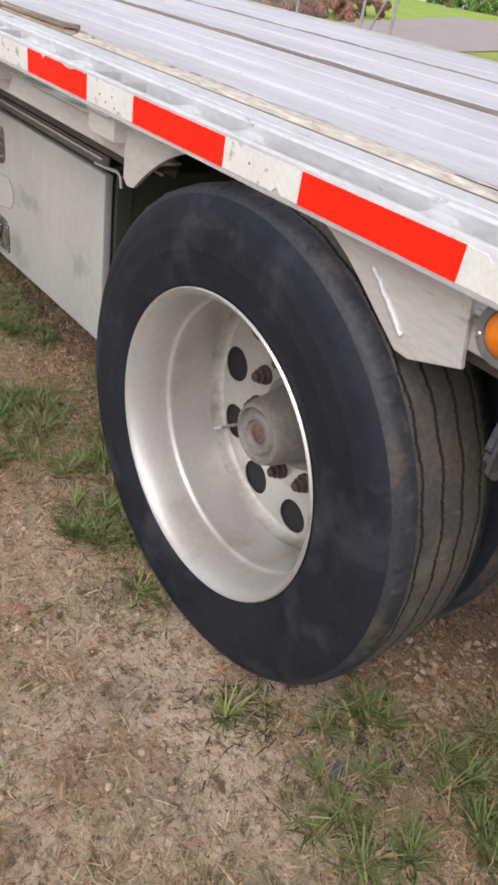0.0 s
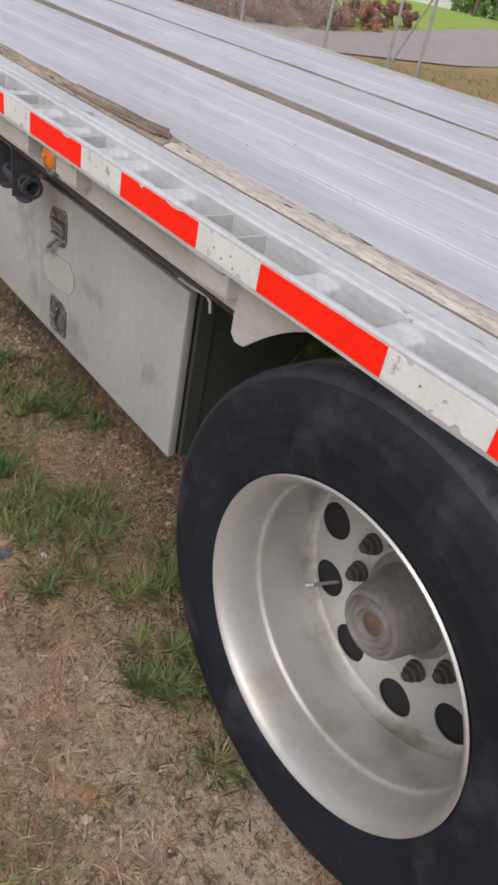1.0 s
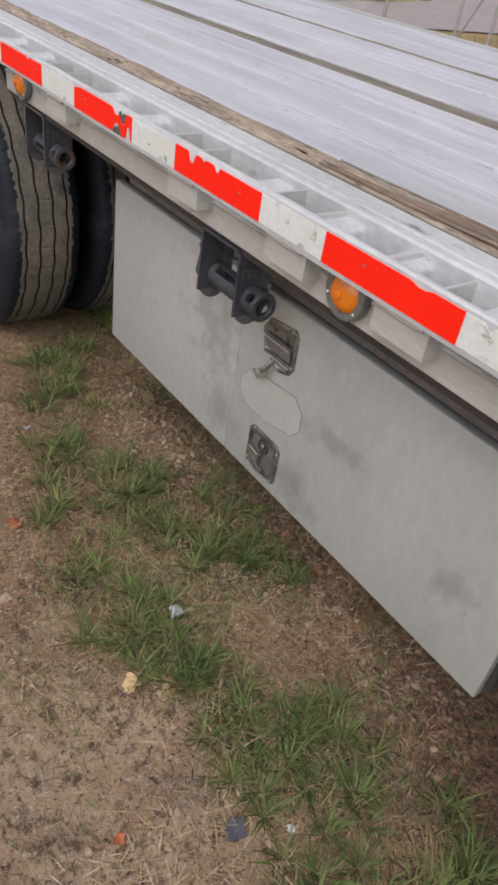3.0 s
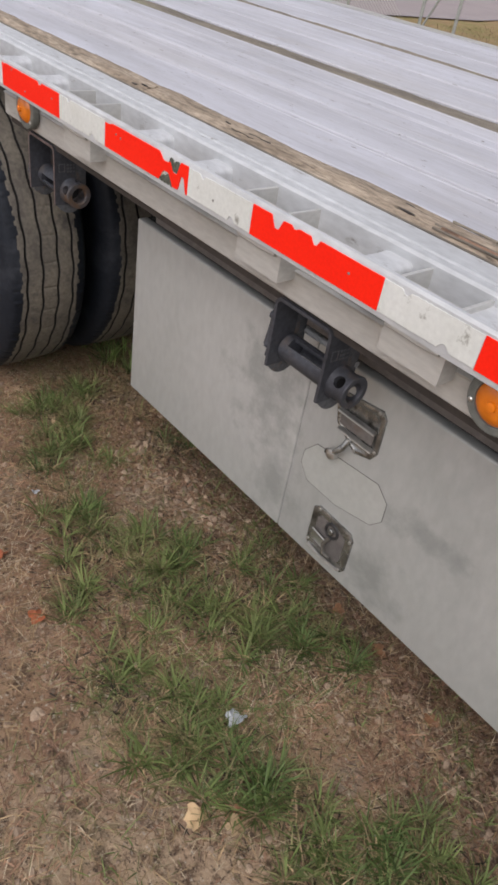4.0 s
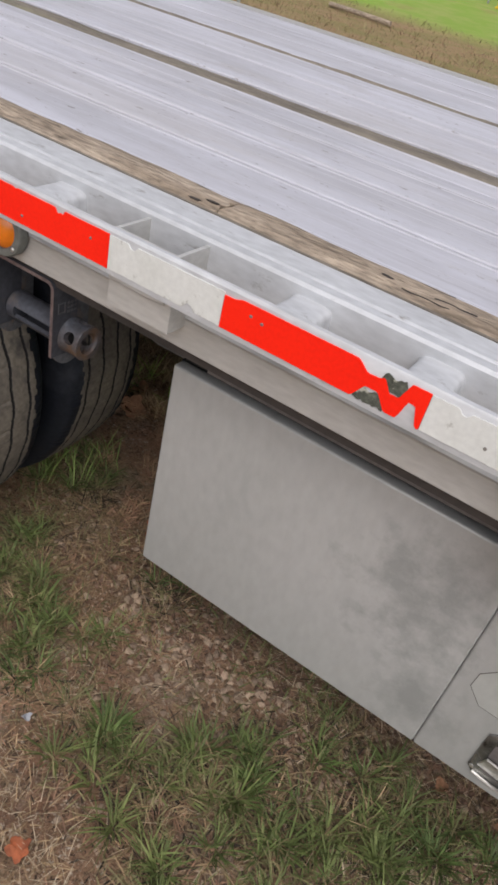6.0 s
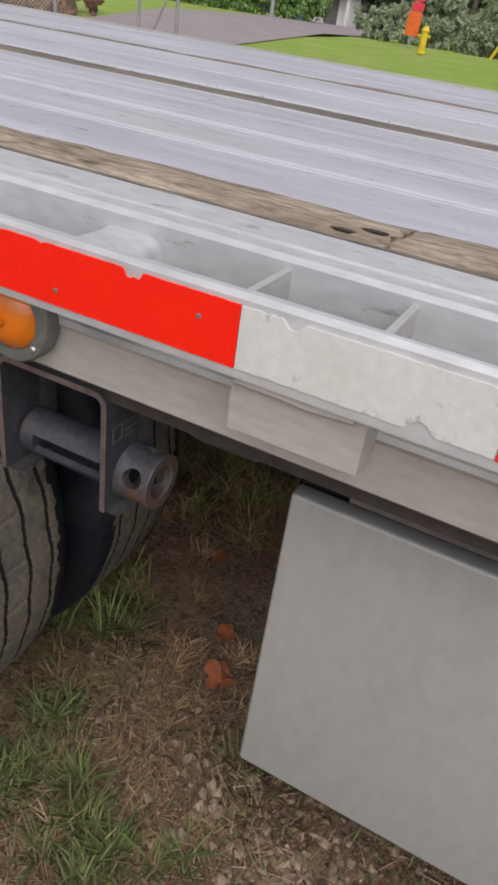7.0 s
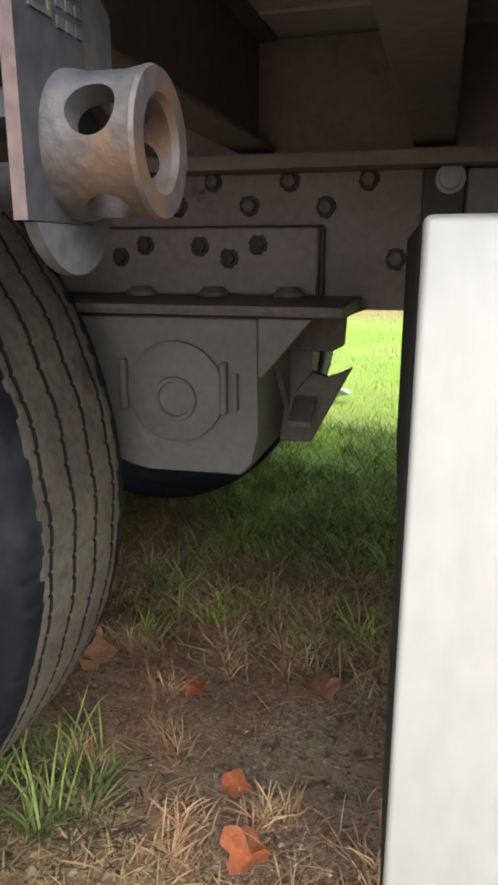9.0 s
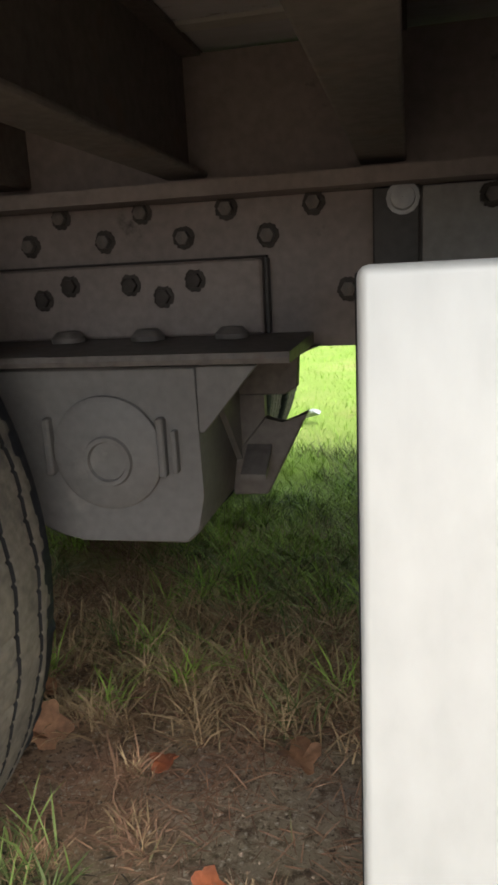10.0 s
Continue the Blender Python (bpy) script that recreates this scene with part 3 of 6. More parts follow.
POCKETS = [0.03 + 0.61 * k for k in range(-12, 8)]
pocket_mesh = None
spool_mesh = None
for c in POCKETS:
    if c > X1 - 0.1:
        continue
    if pocket_mesh is None:
        bend = [(-0.055, 0.088), (-0.055, 0.016), (0.055, 0.016), (0.055, 0.088), (0.049, 0.088), (0.049, 0.022), (-0.049, 0.022), (-0.049, 0.088)]
        bm = bmesh.new()
        low, top = [bm.verts.new((x, y, 0.034)) for x, y in bend], [bm.verts.new((x, y, 0.147)) for x, y in bend]
        for k in range(8):
            bm.faces.new((low[k], low[(k + 1) % 8], top[(k + 1) % 8], top[k]))
        for k in (0, 1, 2):
            for row in (low, top):
                bm.faces.new((row[k], row[k + 1], row[6 - k], row[7 - k]))
        tube([(-0.050, 0.013, 0.080), (-0.02, 0.011, 0.0815), (0.01, 0.012, 0.0795), (0.046, 0.013, 0.081)], 0.0052, 7, bm)
        pocket_mesh = mesh_of(bm, "stake_pocket", M["rail"])
        bm = bmesh.new()
        rings = []
        for y, r in ((0.0145, 0.0235), (0.02, 0.0245), (0.078, 0.0245), (0.0875, 0.0255)):
            ring = []
            for q in range(28):
                a = 2 * math.pi * q / 28
                c, e = math.cos(a), math.sin(a)
                ring.append(bm.verts.new((1.25 * r * math.copysign(abs(c) ** 0.42, c), y, 0.115 + r * math.copysign(abs(e) ** 0.42, e))))
            rings.append(ring)
        for p, q in zip(rings, rings[1:]):
            for k in range(28):
                bm.faces.new((p[k], p[(k + 1) % 28], q[(k + 1) % 28], q[k]))
        spool_mesh = mesh_of(bm, "pipe_spool", M["railtop"], 32)
    if any(a < c < b for a, b in SPANS):
        ob = part("stake_pocket", pocket_mesh, None, trailer)
        ob.location = (c, 0, 1.0)
    for dx in (0.222, 0.408):
        if c + dx > X1 - 0.06:
            continue
        ob = part("pipe_spool", spool_mesh, None, trailer)
        ob.location = (c + dx, 0, 1.0)


# reflective strips
def strip_poly(x0, x1, zt, zb, notches=(), rag=0.0008):
    """An outline with slightly ragged edges; notches are (x, half width, depth from the top or, negative, from the bottom)."""
    top, bottom = [], []
    n = max(8, int((x1 - x0) / 0.003))
    for i in range(n + 1):
        x = x0 + (x1 - x0) * i / n
        up, dn = zt - random.uniform(0, rag), zb + random.uniform(0, rag)
        for c, h, d in notches:
            f = max(0, 1 - abs(x - c) / h)
            if d > 0:
                up -= d * min(1, f * 1.6)
            else:
                dn += -d * min(1, f * 1.6)
        top.append((x, up))
        bottom.append((x, dn))
    return bottom + top[::-1]


REDS = {-0.299: 0.281, 0.173: 0.282, 0.631: 0.281, 1.080: 0.278, 1.540: 0.285, 2.010: 0.291, 2.493: 0.302}
for k in range(1, 5):
    REDS[2.515 + 0.462 * k] = 0.279
for k in range(1, 18):
    REDS[-0.299 - 0.457 * k] = 0.279
TEARS = {0.173: ((0.385, 0.022, 0.012), (0.415, 0.016, 0.024), (0.388, 0.022, -0.020), (0.438, 0.012, -0.026), (0.18, 0.02, 0.004)),
         0.631: ((0.690, 0.014, 0.018), (0.775, 0.010, 0.010), (0.73, 0.008, 0.004)),
         -0.299: ((-0.112, 0.006, 0.007), (-0.104, 0.004, 0.006), (-0.196, 0.004, 0.002), (-0.24, 0.005, 0.002), (-0.29, 0.006, 0.003)), 1.080: ((1.28, 0.02, 0.004),), 1.540: ((1.74, 0.03, 0.004), (1.62, 0.01, 0.006))}
starts = sorted(x for x in REDS if x + REDS[x] < X1)
for x0 in starts:
    bm = plate_xz(strip_poly(x0, x0 + REDS[x0], 1.1430, 1.0940, TEARS.get(x0, ()), 0.0005), -0.0006, 0.0014)
    part("red_reflective_strip", bm, M["red"], trailer, "torn red reflective tape" if x0 in TEARS else "", None)
for a, b in zip(starts, starts[1:]):
    s0, s1 = a + REDS[a] + 0.001, b - 0.001
    tears = ((s0 + 0.04, 0.008, 0.006), (s1 - 0.05, 0.010, -0.008)) if -0.5 < a < 2.6 else ()
    part("white_reflective_strip", plate_xz(strip_poly(s0, s1, 1.1427, 1.0943, tears, 0.001), -0.0004, 0.0014), M["white"], trailer, "", None)
# dark residue where the tape has torn
residue = [(0.391, 0.430, 1.120, 1.1424), (0.368, 0.408, 1.0927, 1.1135)]
for a, b, lo, hi in residue:
    part("tape_residue", plate_xz(strip_poly(a, b, hi, lo, ((a, 0.006, 0.012), (b, 0.005, 0.010), ((a + b) / 2, 0.007, 0.003)), 0.003), -0.0002, 0.0012), M["residue"], trailer, "dark olive tape residue", None)
# holes and rivets in the tape
rivet = None
for x, z in ((-0.050, 1.125), (-0.181, 1.107), (-0.246, 1.138), (0.215, 1.128), (0.232, 1.125), (0.85, 1.122), (1.17, 1.125), (1.88, 1.118), (1.905, 1.108), (1.93, 1.122), (1.94, 1.104), (0.53, 1.112), (1.43, 1.12), (2.37, 1.12)):
    if rivet is None:
        rivet = mesh_of(capped([(-0.0016, 0.0012), (-0.0012, 0.0022), (0.001, 0.0026)], n=7), "rivet", M["hub"], 40)
    part("rivet", rivet, None, trailer).location = (x, 0, z)

# deck planks, ribbed lengthwise, with wooden nailing strips between
planks = []
for edges in ((0.246, 0.437, 0.602, 0.768, 0.936), (1.043, 1.335, 1.622), (1.672, 1.93, 2.19, WIDE - 0.10)):
    planks += [(a + 0.0042, b - 0.0042) for a, b in zip(edges, edges[1:])]
    for y in edges[1:-1]:
        part("joint_tongue", box(X0 + 0.03, X1 - 0.03, y - 0.012, y + 0.012, DECK - 0.035, DECK - 0.0305), M["rail"], trailer)
rnd_deck = random.Random(8)
for y0, y1 in planks:
    # an extruded board: raised lips along the joints, shallow ribs of uneven width between
    zz = DECK + rnd_deck.uniform(-0.001, 0.001)
    prof = [(y0, zz - 0.0016), (y0 + 0.003, zz + 0.0008), (y0 + 0.009, zz + 0.0008), (y0 + 0.012, zz - 0.0014)]
    a = y0 + 0.015
    while a < y1 - 0.075:
        d = rnd_deck.uniform(0.016, 0.060)
        dip = rnd_deck.uniform(0.0002, 0.0008)
        prof += [(a, zz), (a + d - 0.0052, zz), (a + d - 0.0040, zz - dip), (a + d - 0.0012, zz - dip)]
        a += d
    prof += [(a, zz), (y1 - 0.014, zz), (y1 - 0.012, zz - 0.0014), (y1 - 0.009, zz + 0.0008), (y1 - 0.003, zz + 0.0008), (y1, zz - 0.0016)]
    prof += [(y1, zz - 0.03), (y0, zz - 0.03)]
    part("deck_plank", extrude_x(prof, X0 + 0.02, X1 - 0.02, 1), M["deck"], trailer, "", None)
part("far_side_rail", extrude_x([(WIDE - 0.098, 1.157), (WIDE, 1.157), (WIDE, 1.0), (WIDE - 0.02, 1.0), (WIDE - 0.02, 1.12), (WIDE - 0.098, 1.12)], X0, X1, 1), M["rail"], trailer)


def nailer(x0, x1, y0, y1, top, mat, seed, rough=0.004):
    """A worn board: crowned, with an uneven top and ragged ends."""
    bm = bmesh.new()
    nx, ny = max(4, int((x1 - x0) / 0.03)), 8
    grid = []
    for i in range(nx + 1):
        row = []
        for j in range(ny + 1):
            v = j / ny
            x = x0 + (x1 - x0) * i / nx
            if i in (0, nx):
                x += random.uniform(-0.005, 0.005) + (0.02 * (v - 0.5))
            z = top - 0.010 * abs(2 * v - 1) ** 2.5 + rough * noise.noise((x * 5, v * 6 + seed, seed)) + 0.5 * rough * noise.noise((x * 22, v * 14, seed))
            edge = 0.006 * noise.noise((x * 9, seed, v)) if j in (0, ny) else 0.0
            row.append(bm.verts.new((x, y0 + (y1 - y0) * v + edge, z)))
        grid.append(row)
    for a, b in zip(grid, grid[1:]):
        for j in range(ny):
            bm.faces.new((a[j], a[j + 1], b[j + 1], b[j]))
    r = bmesh.ops.extrude_face_region(bm, geom=list(bm.faces))
    for v in (g for g in r["geom"] if isinstance(g, bmesh.types.BMVert)):
        v.co.z = DECK - 0.035
    return part("nailing_board", bm, mat, trailer, "", 50)


rnd_wood = random.Random(23)
joints = [X0 + 0.1, -6.1, -3.2, 0.035, 1.41, 4.3]
for k, (a, b) in enumerate(zip(joints, joints[1:])):
    nailer(a + 0.004, b - 0.004, 0.172, 0.246, DECK + 0.011, M["woodpale" if a > 1 else "wood"], k)
for x in joints[1:-1]:
    nailer(x - 0.06, x + 0.06, 0.174, 0.244, DECK - 0.004, M["groove"], 50 + x, 0.002)
nailer(X0 + 0.1, X1 - 0.1, 0.940, 1.039, DECK + 0.001, M["wooddark"], 21)
nailer(X0 + 0.1, X1 - 0.1, 1.6255, 1.6685, DECK + 0.003, M["wooddark"], 31)
# the lifted splinters and the broken joint
rnd_split = random.Random(31)
for k in range(16):
    y = 0.180 + 0.0038 * k + rnd_split.uniform(-0.002, 0.002)
    a, b = rnd_split.uniform(0.80, 1.18), 1.41 - 0.007 * abs(k - 5) - rnd_split.uniform(0, 0.05)
    lift = rnd_split.uniform(0.002, 0.009)
    pts = [(a + (b - a) * q / 7, y + 0.006 * (q / 7) + 0.0015 * math.sin(1.3 * q + k), DECK + 0.0085 + lift * (q / 7) ** 2) for q in range(8)]
    part("splinter", tube(pts, rnd_split.uniform(0.0018, 0.0042), 5), M["splinter" if k % 3 else "wooddark"], trailer)
for x, y, rx in ((-0.022, 0.205, 0.014), (-0.008, 0.196, 0.011), (0.012, 0.188, 0.010), (-0.015, 0.180, 0.010), (0.765, 0.215, 0.012), (0.785, 0.186, 0.012), (1.475, 0.196, 0.014), (1.83, 0.20, 0.012), (0.30, 0.20, 0.008)):
    bm = capped([(0.0, rx * 0.7), (0.002, rx), (0.003, rx * 0.5)], n=18, wobble=lambda i, k, u, q: (u, q * rnd_split.uniform(0.55, 1.35)))
    bmesh.ops.transform(bm, matrix=Matrix.Translation((x, y, DECK + (0.0085 if x > 0 else 0.0052))) @ pose(0, 0, 0, 0, 0, rnd_split.uniform(-12, 4)) @ Matrix.Diagonal((1.25, 0.27, 1, 1)) @ pose(0, 0, 0, 90), verts=bm.verts)
    part("wood_gouge", bm, M["track"], trailer)

for k in range(22):
    x, y = rnd_wood.uniform(0.25, 3.4), rnd_wood.uniform(0.182, 0.236)
    long = rnd_wood.uniform(0.02, 0.09)
    top = DECK + 0.0105 - 0.010 * abs((y - 0.209) / 0.037) ** 2.5
    pts = [(x + long * q / 5, y + 0.0015 * math.sin(2 * q + k), top + 0.0002) for q in range(6)]
    part("wood_crack", tube(pts, rnd_wood.uniform(0.0006, 0.0012), 5), M["groove"], trailer)

# crossmembers and main beams
cross_mesh = None
for k in range(-34, 18):
    x = -0.038 + 0.250 * k
    if cross_mesh is None:
        bm = bmesh.new()
        box(-0.028, 0.028, 0.165, WIDE - 0.1, 0.972, 0.980, 0.003, 2, bm=bm)
        box(-0.004, 0.004, 0.165, WIDE - 0.1, 0.98, 1.115, bm=bm)
        box(-0.028, 0.028, 0.165, WIDE - 0.1, 1.115, 1.122, bm=bm)
        cross_mesh = mesh_of(bm, "crossmember", M["dark"])
    if X0 + 0.2 < x < X1 - 0.2 and min(abs(x - 2.358), abs(x + 0.912)) > 0.56:
        part("crossmember", cross_mesh, None, trailer).location.x = x
    elif X0 + 0.2 < x < X1 - 0.2:
        part("crossmember", box(x - 0.028, x + 0.028, 0.68, WIDE - 0.7, 0.975, 1.12, 0.003, 1), M["dark"], trailer)
for y, sgn in ((0.86, -1), (WIDE - 0.86, 1)):
    part("main_beam", extrude_x([(y - 0.065, 0.944), (y + 0.065, 0.944), (y + 0.065, 0.962), (y + 0.006, 0.966), (y + 0.006, 1.118), (y - 0.006, 1.118), (y - 0.006, 0.966), (y - 0.065, 0.962)],
                                X0 + 0.3, X1 - 0.1, 1), M["frame"], trailer, "brown-grey painted main beam")
    part("suspension_rail", extrude_x([(y - 0.008, 0.752), (y + 0.008, 0.752), (y + 0.008, 0.943), (y - 0.008, 0.943)], -3.4, 3.9, 1), M["frame"], trailer, "brown-grey bolted suspension rail")
part("clamp_plate", box(-0.050, 0.006, 0.838, 0.851, 0.80, 0.943, 0.002, 1), M["black"], trailer, "black clamp plate")
part("splice_plate", box(0.008, 0.62, 0.843, 0.8515, 0.76, 0.942, 0.002, 1), M["greyplate"], trailer, "grey splice plate")
bolt = mesh_of(capped([(-0.012, 0.006), (-0.011, 0.0092), (-0.001, 0.0097), (0.0, 0.0097)], n=6), "frame_bolt", M["dark"], 20)
bolt_dark = mesh_of(capped([(-0.009, 0.006), (-0.008, 0.0095), (-0.001, 0.010), (0.0, 0.010)], n=6), "dark_bolt", M["track"], 20)


def rust_ring(radius, seed):
    """A ragged ring of dark rust round a bolt head."""
    q = random.Random(seed)
    return mesh_of(capped([(-0.0015, radius * 0.9), (-0.0010, radius), (0.0, radius)], n=28, wobble=lambda i, k, a, rr: (a, rr * q.uniform(0.86, 1.16))), "rust_ring", M["track"], None)


rings = [rust_ring(0.0142, 3), rust_ring(0.0142, 8), rust_ring(0.0136, 12)]
bright = mesh_of(capped([(-0.016, 0.008), (-0.015, 0.014), (-0.003, 0.015), (-0.003, 0.020), (0.0, 0.020)], n=14), "zinc_bolt", M["galv"], 30)
for x, z in ((-0.124, 0.932), (-0.184, 0.896), (-0.237, 0.932), (-0.297, 0.899), (-0.353, 0.934), (-0.409, 0.900), (-0.47, 0.934), (-0.52, 0.900), (-0.082, 0.824), (0.09, 0.926)):
    ob = part("frame_bolt", bolt, None, trailer)
    ob.location = (x, 0.852 if x < 0 else 0.843, z)
    part("rust_ring", rings[int(abs(x) * 1000) % 3], None, ob)
part("zinc_bolt", bright, None, trailer).location = (-0.014, 0.838, 0.929)


def hanger_at(dx):
    """Suspension hanger: angle bracket, flange, box with a rounded foot, pivot plate, gusset and side arm."""
    h = [part("hanger_angle", box(-0.62 + dx, -0.189 + dx, 0.824, 0.852, 0.772, 0.868, 0.003, 1), M["frame"], trailer, "bolted hanger angle")]
    for x, z in ((-0.277, 0.844), (-0.321, 0.825), (-0.366, 0.842), (-0.453, 0.844), (-0.494, 0.827)):
        ob = part("hanger_bolt", bolt_dark, None, h[0])
        ob.location = (x + dx, 0.824, z)
        part("rust_ring", rings[2], None, ob)
    part("rust_seam", box(-0.1885 + dx, -0.183 + dx, 0.838, 0.853, 0.772, 0.868, 0.001, 1), M["black"], h[0])
    part("rust_seam", box(-0.62 + dx, -0.185 + dx, 0.838, 0.853, 0.869, 0.8715, 0.0005, 1), M["track"], h[0])
    for x in (-0.335, -0.223, -0.447):
        bm = capped([(0.0, 0.022), (0.006, 0.022), (0.014, 0.014)], n=12)
        bmesh.ops.transform(bm, matrix=Matrix.Translation((x + dx, 0.79, 0.772)) @ pose(0, 0, 0, 90), verts=bm.verts)
        part("flange_bolt", bm, M["dark"], h[0])
    part("hanger_flange", extrude_x([(0.655, 0.756), (0.86, 0.756), (0.86, 0.7715), (0.655, 0.768), (0.653, 0.762)], -0.64 + dx, -0.128 + dx), M["dark"], trailer)
    poly = [(-0.52, 0.752), (-0.52, 0.64)]
    for a in range(0, 91, 15):
        poly.append((-0.375 - 0.095 * math.cos(radians(a)) - 0.02, 0.63 - 0.09 * math.sin(radians(a))))
    poly += [(-0.262, 0.540), (-0.245, 0.556), (-0.238, 0.60), (-0.238, 0.752)]
    body = part("hanger", plate_xz([(x + dx, z) for x, z in poly], 0.675, 0.86, 0.003), M["hanger"], trailer, "grey painted suspension hanger", 40)
    part("gusset", extrude_x([(0.69, 0.752), (0.85, 0.752), (0.85, 0.60), (0.84, 0.60)], -0.238 + dx, -0.230 + dx), M["hanger"], body)
    part("gusset", plate_xz([(x + dx, z) for x, z in ((-0.238, 0.752), (-0.168, 0.752), (-0.232, 0.676), (-0.238, 0.676))], 0.674, 0.682, 0.001), M["hanger"], body)
    c = (-0.351 + dx, 0, 0.652)
    part("pivot_plate", capped([(0.664, 0.060), (0.668, 0.068), (0.672, 0.069), (0.672, 0.064), (0.676, 0.064)], n=40, center=c), M["hanger"], body)
    part("pivot_ring", lathe([(0.665, 0.022), (0.659, 0.024), (0.659, 0.029), (0.665, 0.031)], 28, "y", (c[0] + 0.002, 0, c[2] - 0.008)), M["hanger"], body)
    for x in (-0.424, -0.282):
        part("pivot_tab", box(x + dx - 0.005, x + dx + 0.004, 0.662, 0.676, 0.625, 0.695, 0.002, 1), M["hanger"], body)
    part("pivot_tab", box(-0.270 + dx, -0.264 + dx, 0.664, 0.676, 0.63, 0.68, 0.001, 1), M["hanger"], body)
    part("arm_plate", plate_xz([(x + dx, z) for x, z in ((-0.245, 0.548), (-0.196, 0.550), (-0.136, 0.668), (-0.172, 0.650), (-0.196, 0.66), (-0.245, 0.60))], 0.84, 0.856, 0.002), M["dark"], body)
    part("arm_plate", plate_xz([(x + dx, z) for x, z in ((-0.245, 0.69), (-0.168, 0.69), (-0.150, 0.70), (-0.150, 0.742), (-0.115, 0.755), (-0.245, 0.755))], 0.84, 0.856, 0.002), M["dark"], body)
    part("arm_plate", plate_xz([(x + dx, z) for x, z in ((-0.245, 0.60), (-0.196, 0.66), (-0.196, 0.69), (-0.245, 0.69))], 0.84, 0.856), M["dark"], body)
    part("arm_flap", extrude_x([(0.79, 0.585), (0.842, 0.615), (0.842, 0.623), (0.79, 0.593)], -0.222 + dx, -0.188 + dx), M["dark"], body)


hanger_at(0.0)
hanger_at(3.28)

# arch panels beside the rear wheel
poly = [(1.905, 1.076), (1.912, 1.0), (1.911, 0.962), (1.927, 0.949), (1.953, 0.952)]
for q in range(9):
    t = q / 8
    poly.append((1.970 + 0.170 * t, 0.968 + 0.155 * t - 0.050 * t * t))
poly += [(2.15, 1.076)]
part("arch_panel", plate_xz(poly, 0.044, 0.0535, 0.001), M["rail"], trailer, "scuffed grey wheel arch panel")
part("arch_panel", plate_xz([(2.50, 1.076), (2.538, 1.061), (2.575, 1.041), (2.612, 1.016), (2.66, 0.980), (2.705, 0.946), (2.732, 0.944), (2.82, 0.973), (2.815, 0.99), (2.80, 1.076)], 0.044, 0.0535, 0.001),
     M["rail"], trailer, "scuffed grey wheel arch panel")
wob = random.Random(4)
part("weld_bead", tube([(2.632 + 0.080 * q / 16 + wob.uniform(-0.0016, 0.0016), 0.0424, 1.046 - 0.074 * q / 16 + wob.uniform(-0.0016, 0.0016)) for q in range(17)], 0.0044, 10), M["railtop"], trailer, "uneven pale weld bead")


def marker_lamp(x, z=1.048):
    lamp = part("marker_lamp", lathe([(0.052, 0.0465), (0.0395, 0.0465), (0.0372, 0.0455), (0.0360, 0.0440), (0.0355, 0.0335), (0.0375, 0.0322), (0.052, 0.031)], 40, "y", (x, 0, z)), M["ring"], trailer, "round amber marker lamp in grey ring")
    part("lens", capped([(0.024, 0.006), (0.025, 0.016), (0.030, 0.026), (0.037, 0.032), (0.045, 0.032)], n=36, center=(x, 0, z)), M["amber"], lamp, "amber lens")
    part("lens_boss", capped([(0.019, 0.004), (0.020, 0.007), (0.026, 0.008)], n=20, center=(x, 0, z)), M["amber"], lamp)
    for a in (20, 140, 260):
        part("screw", capped([(0.033, 0.002), (0.0345, 0.0038), (0.038, 0.004)], n=10, center=(x + 0.039 * math.cos(radians(a - 60)), 0, z + 0.039 * math.sin(radians(a - 60)))), M["screw"], lamp)


for x in (-0.270, 1.110, 2.868, -1.75, -3.2):
    marker_lamp(x)


# ---- wheels ----
TYRE_R = 0.518


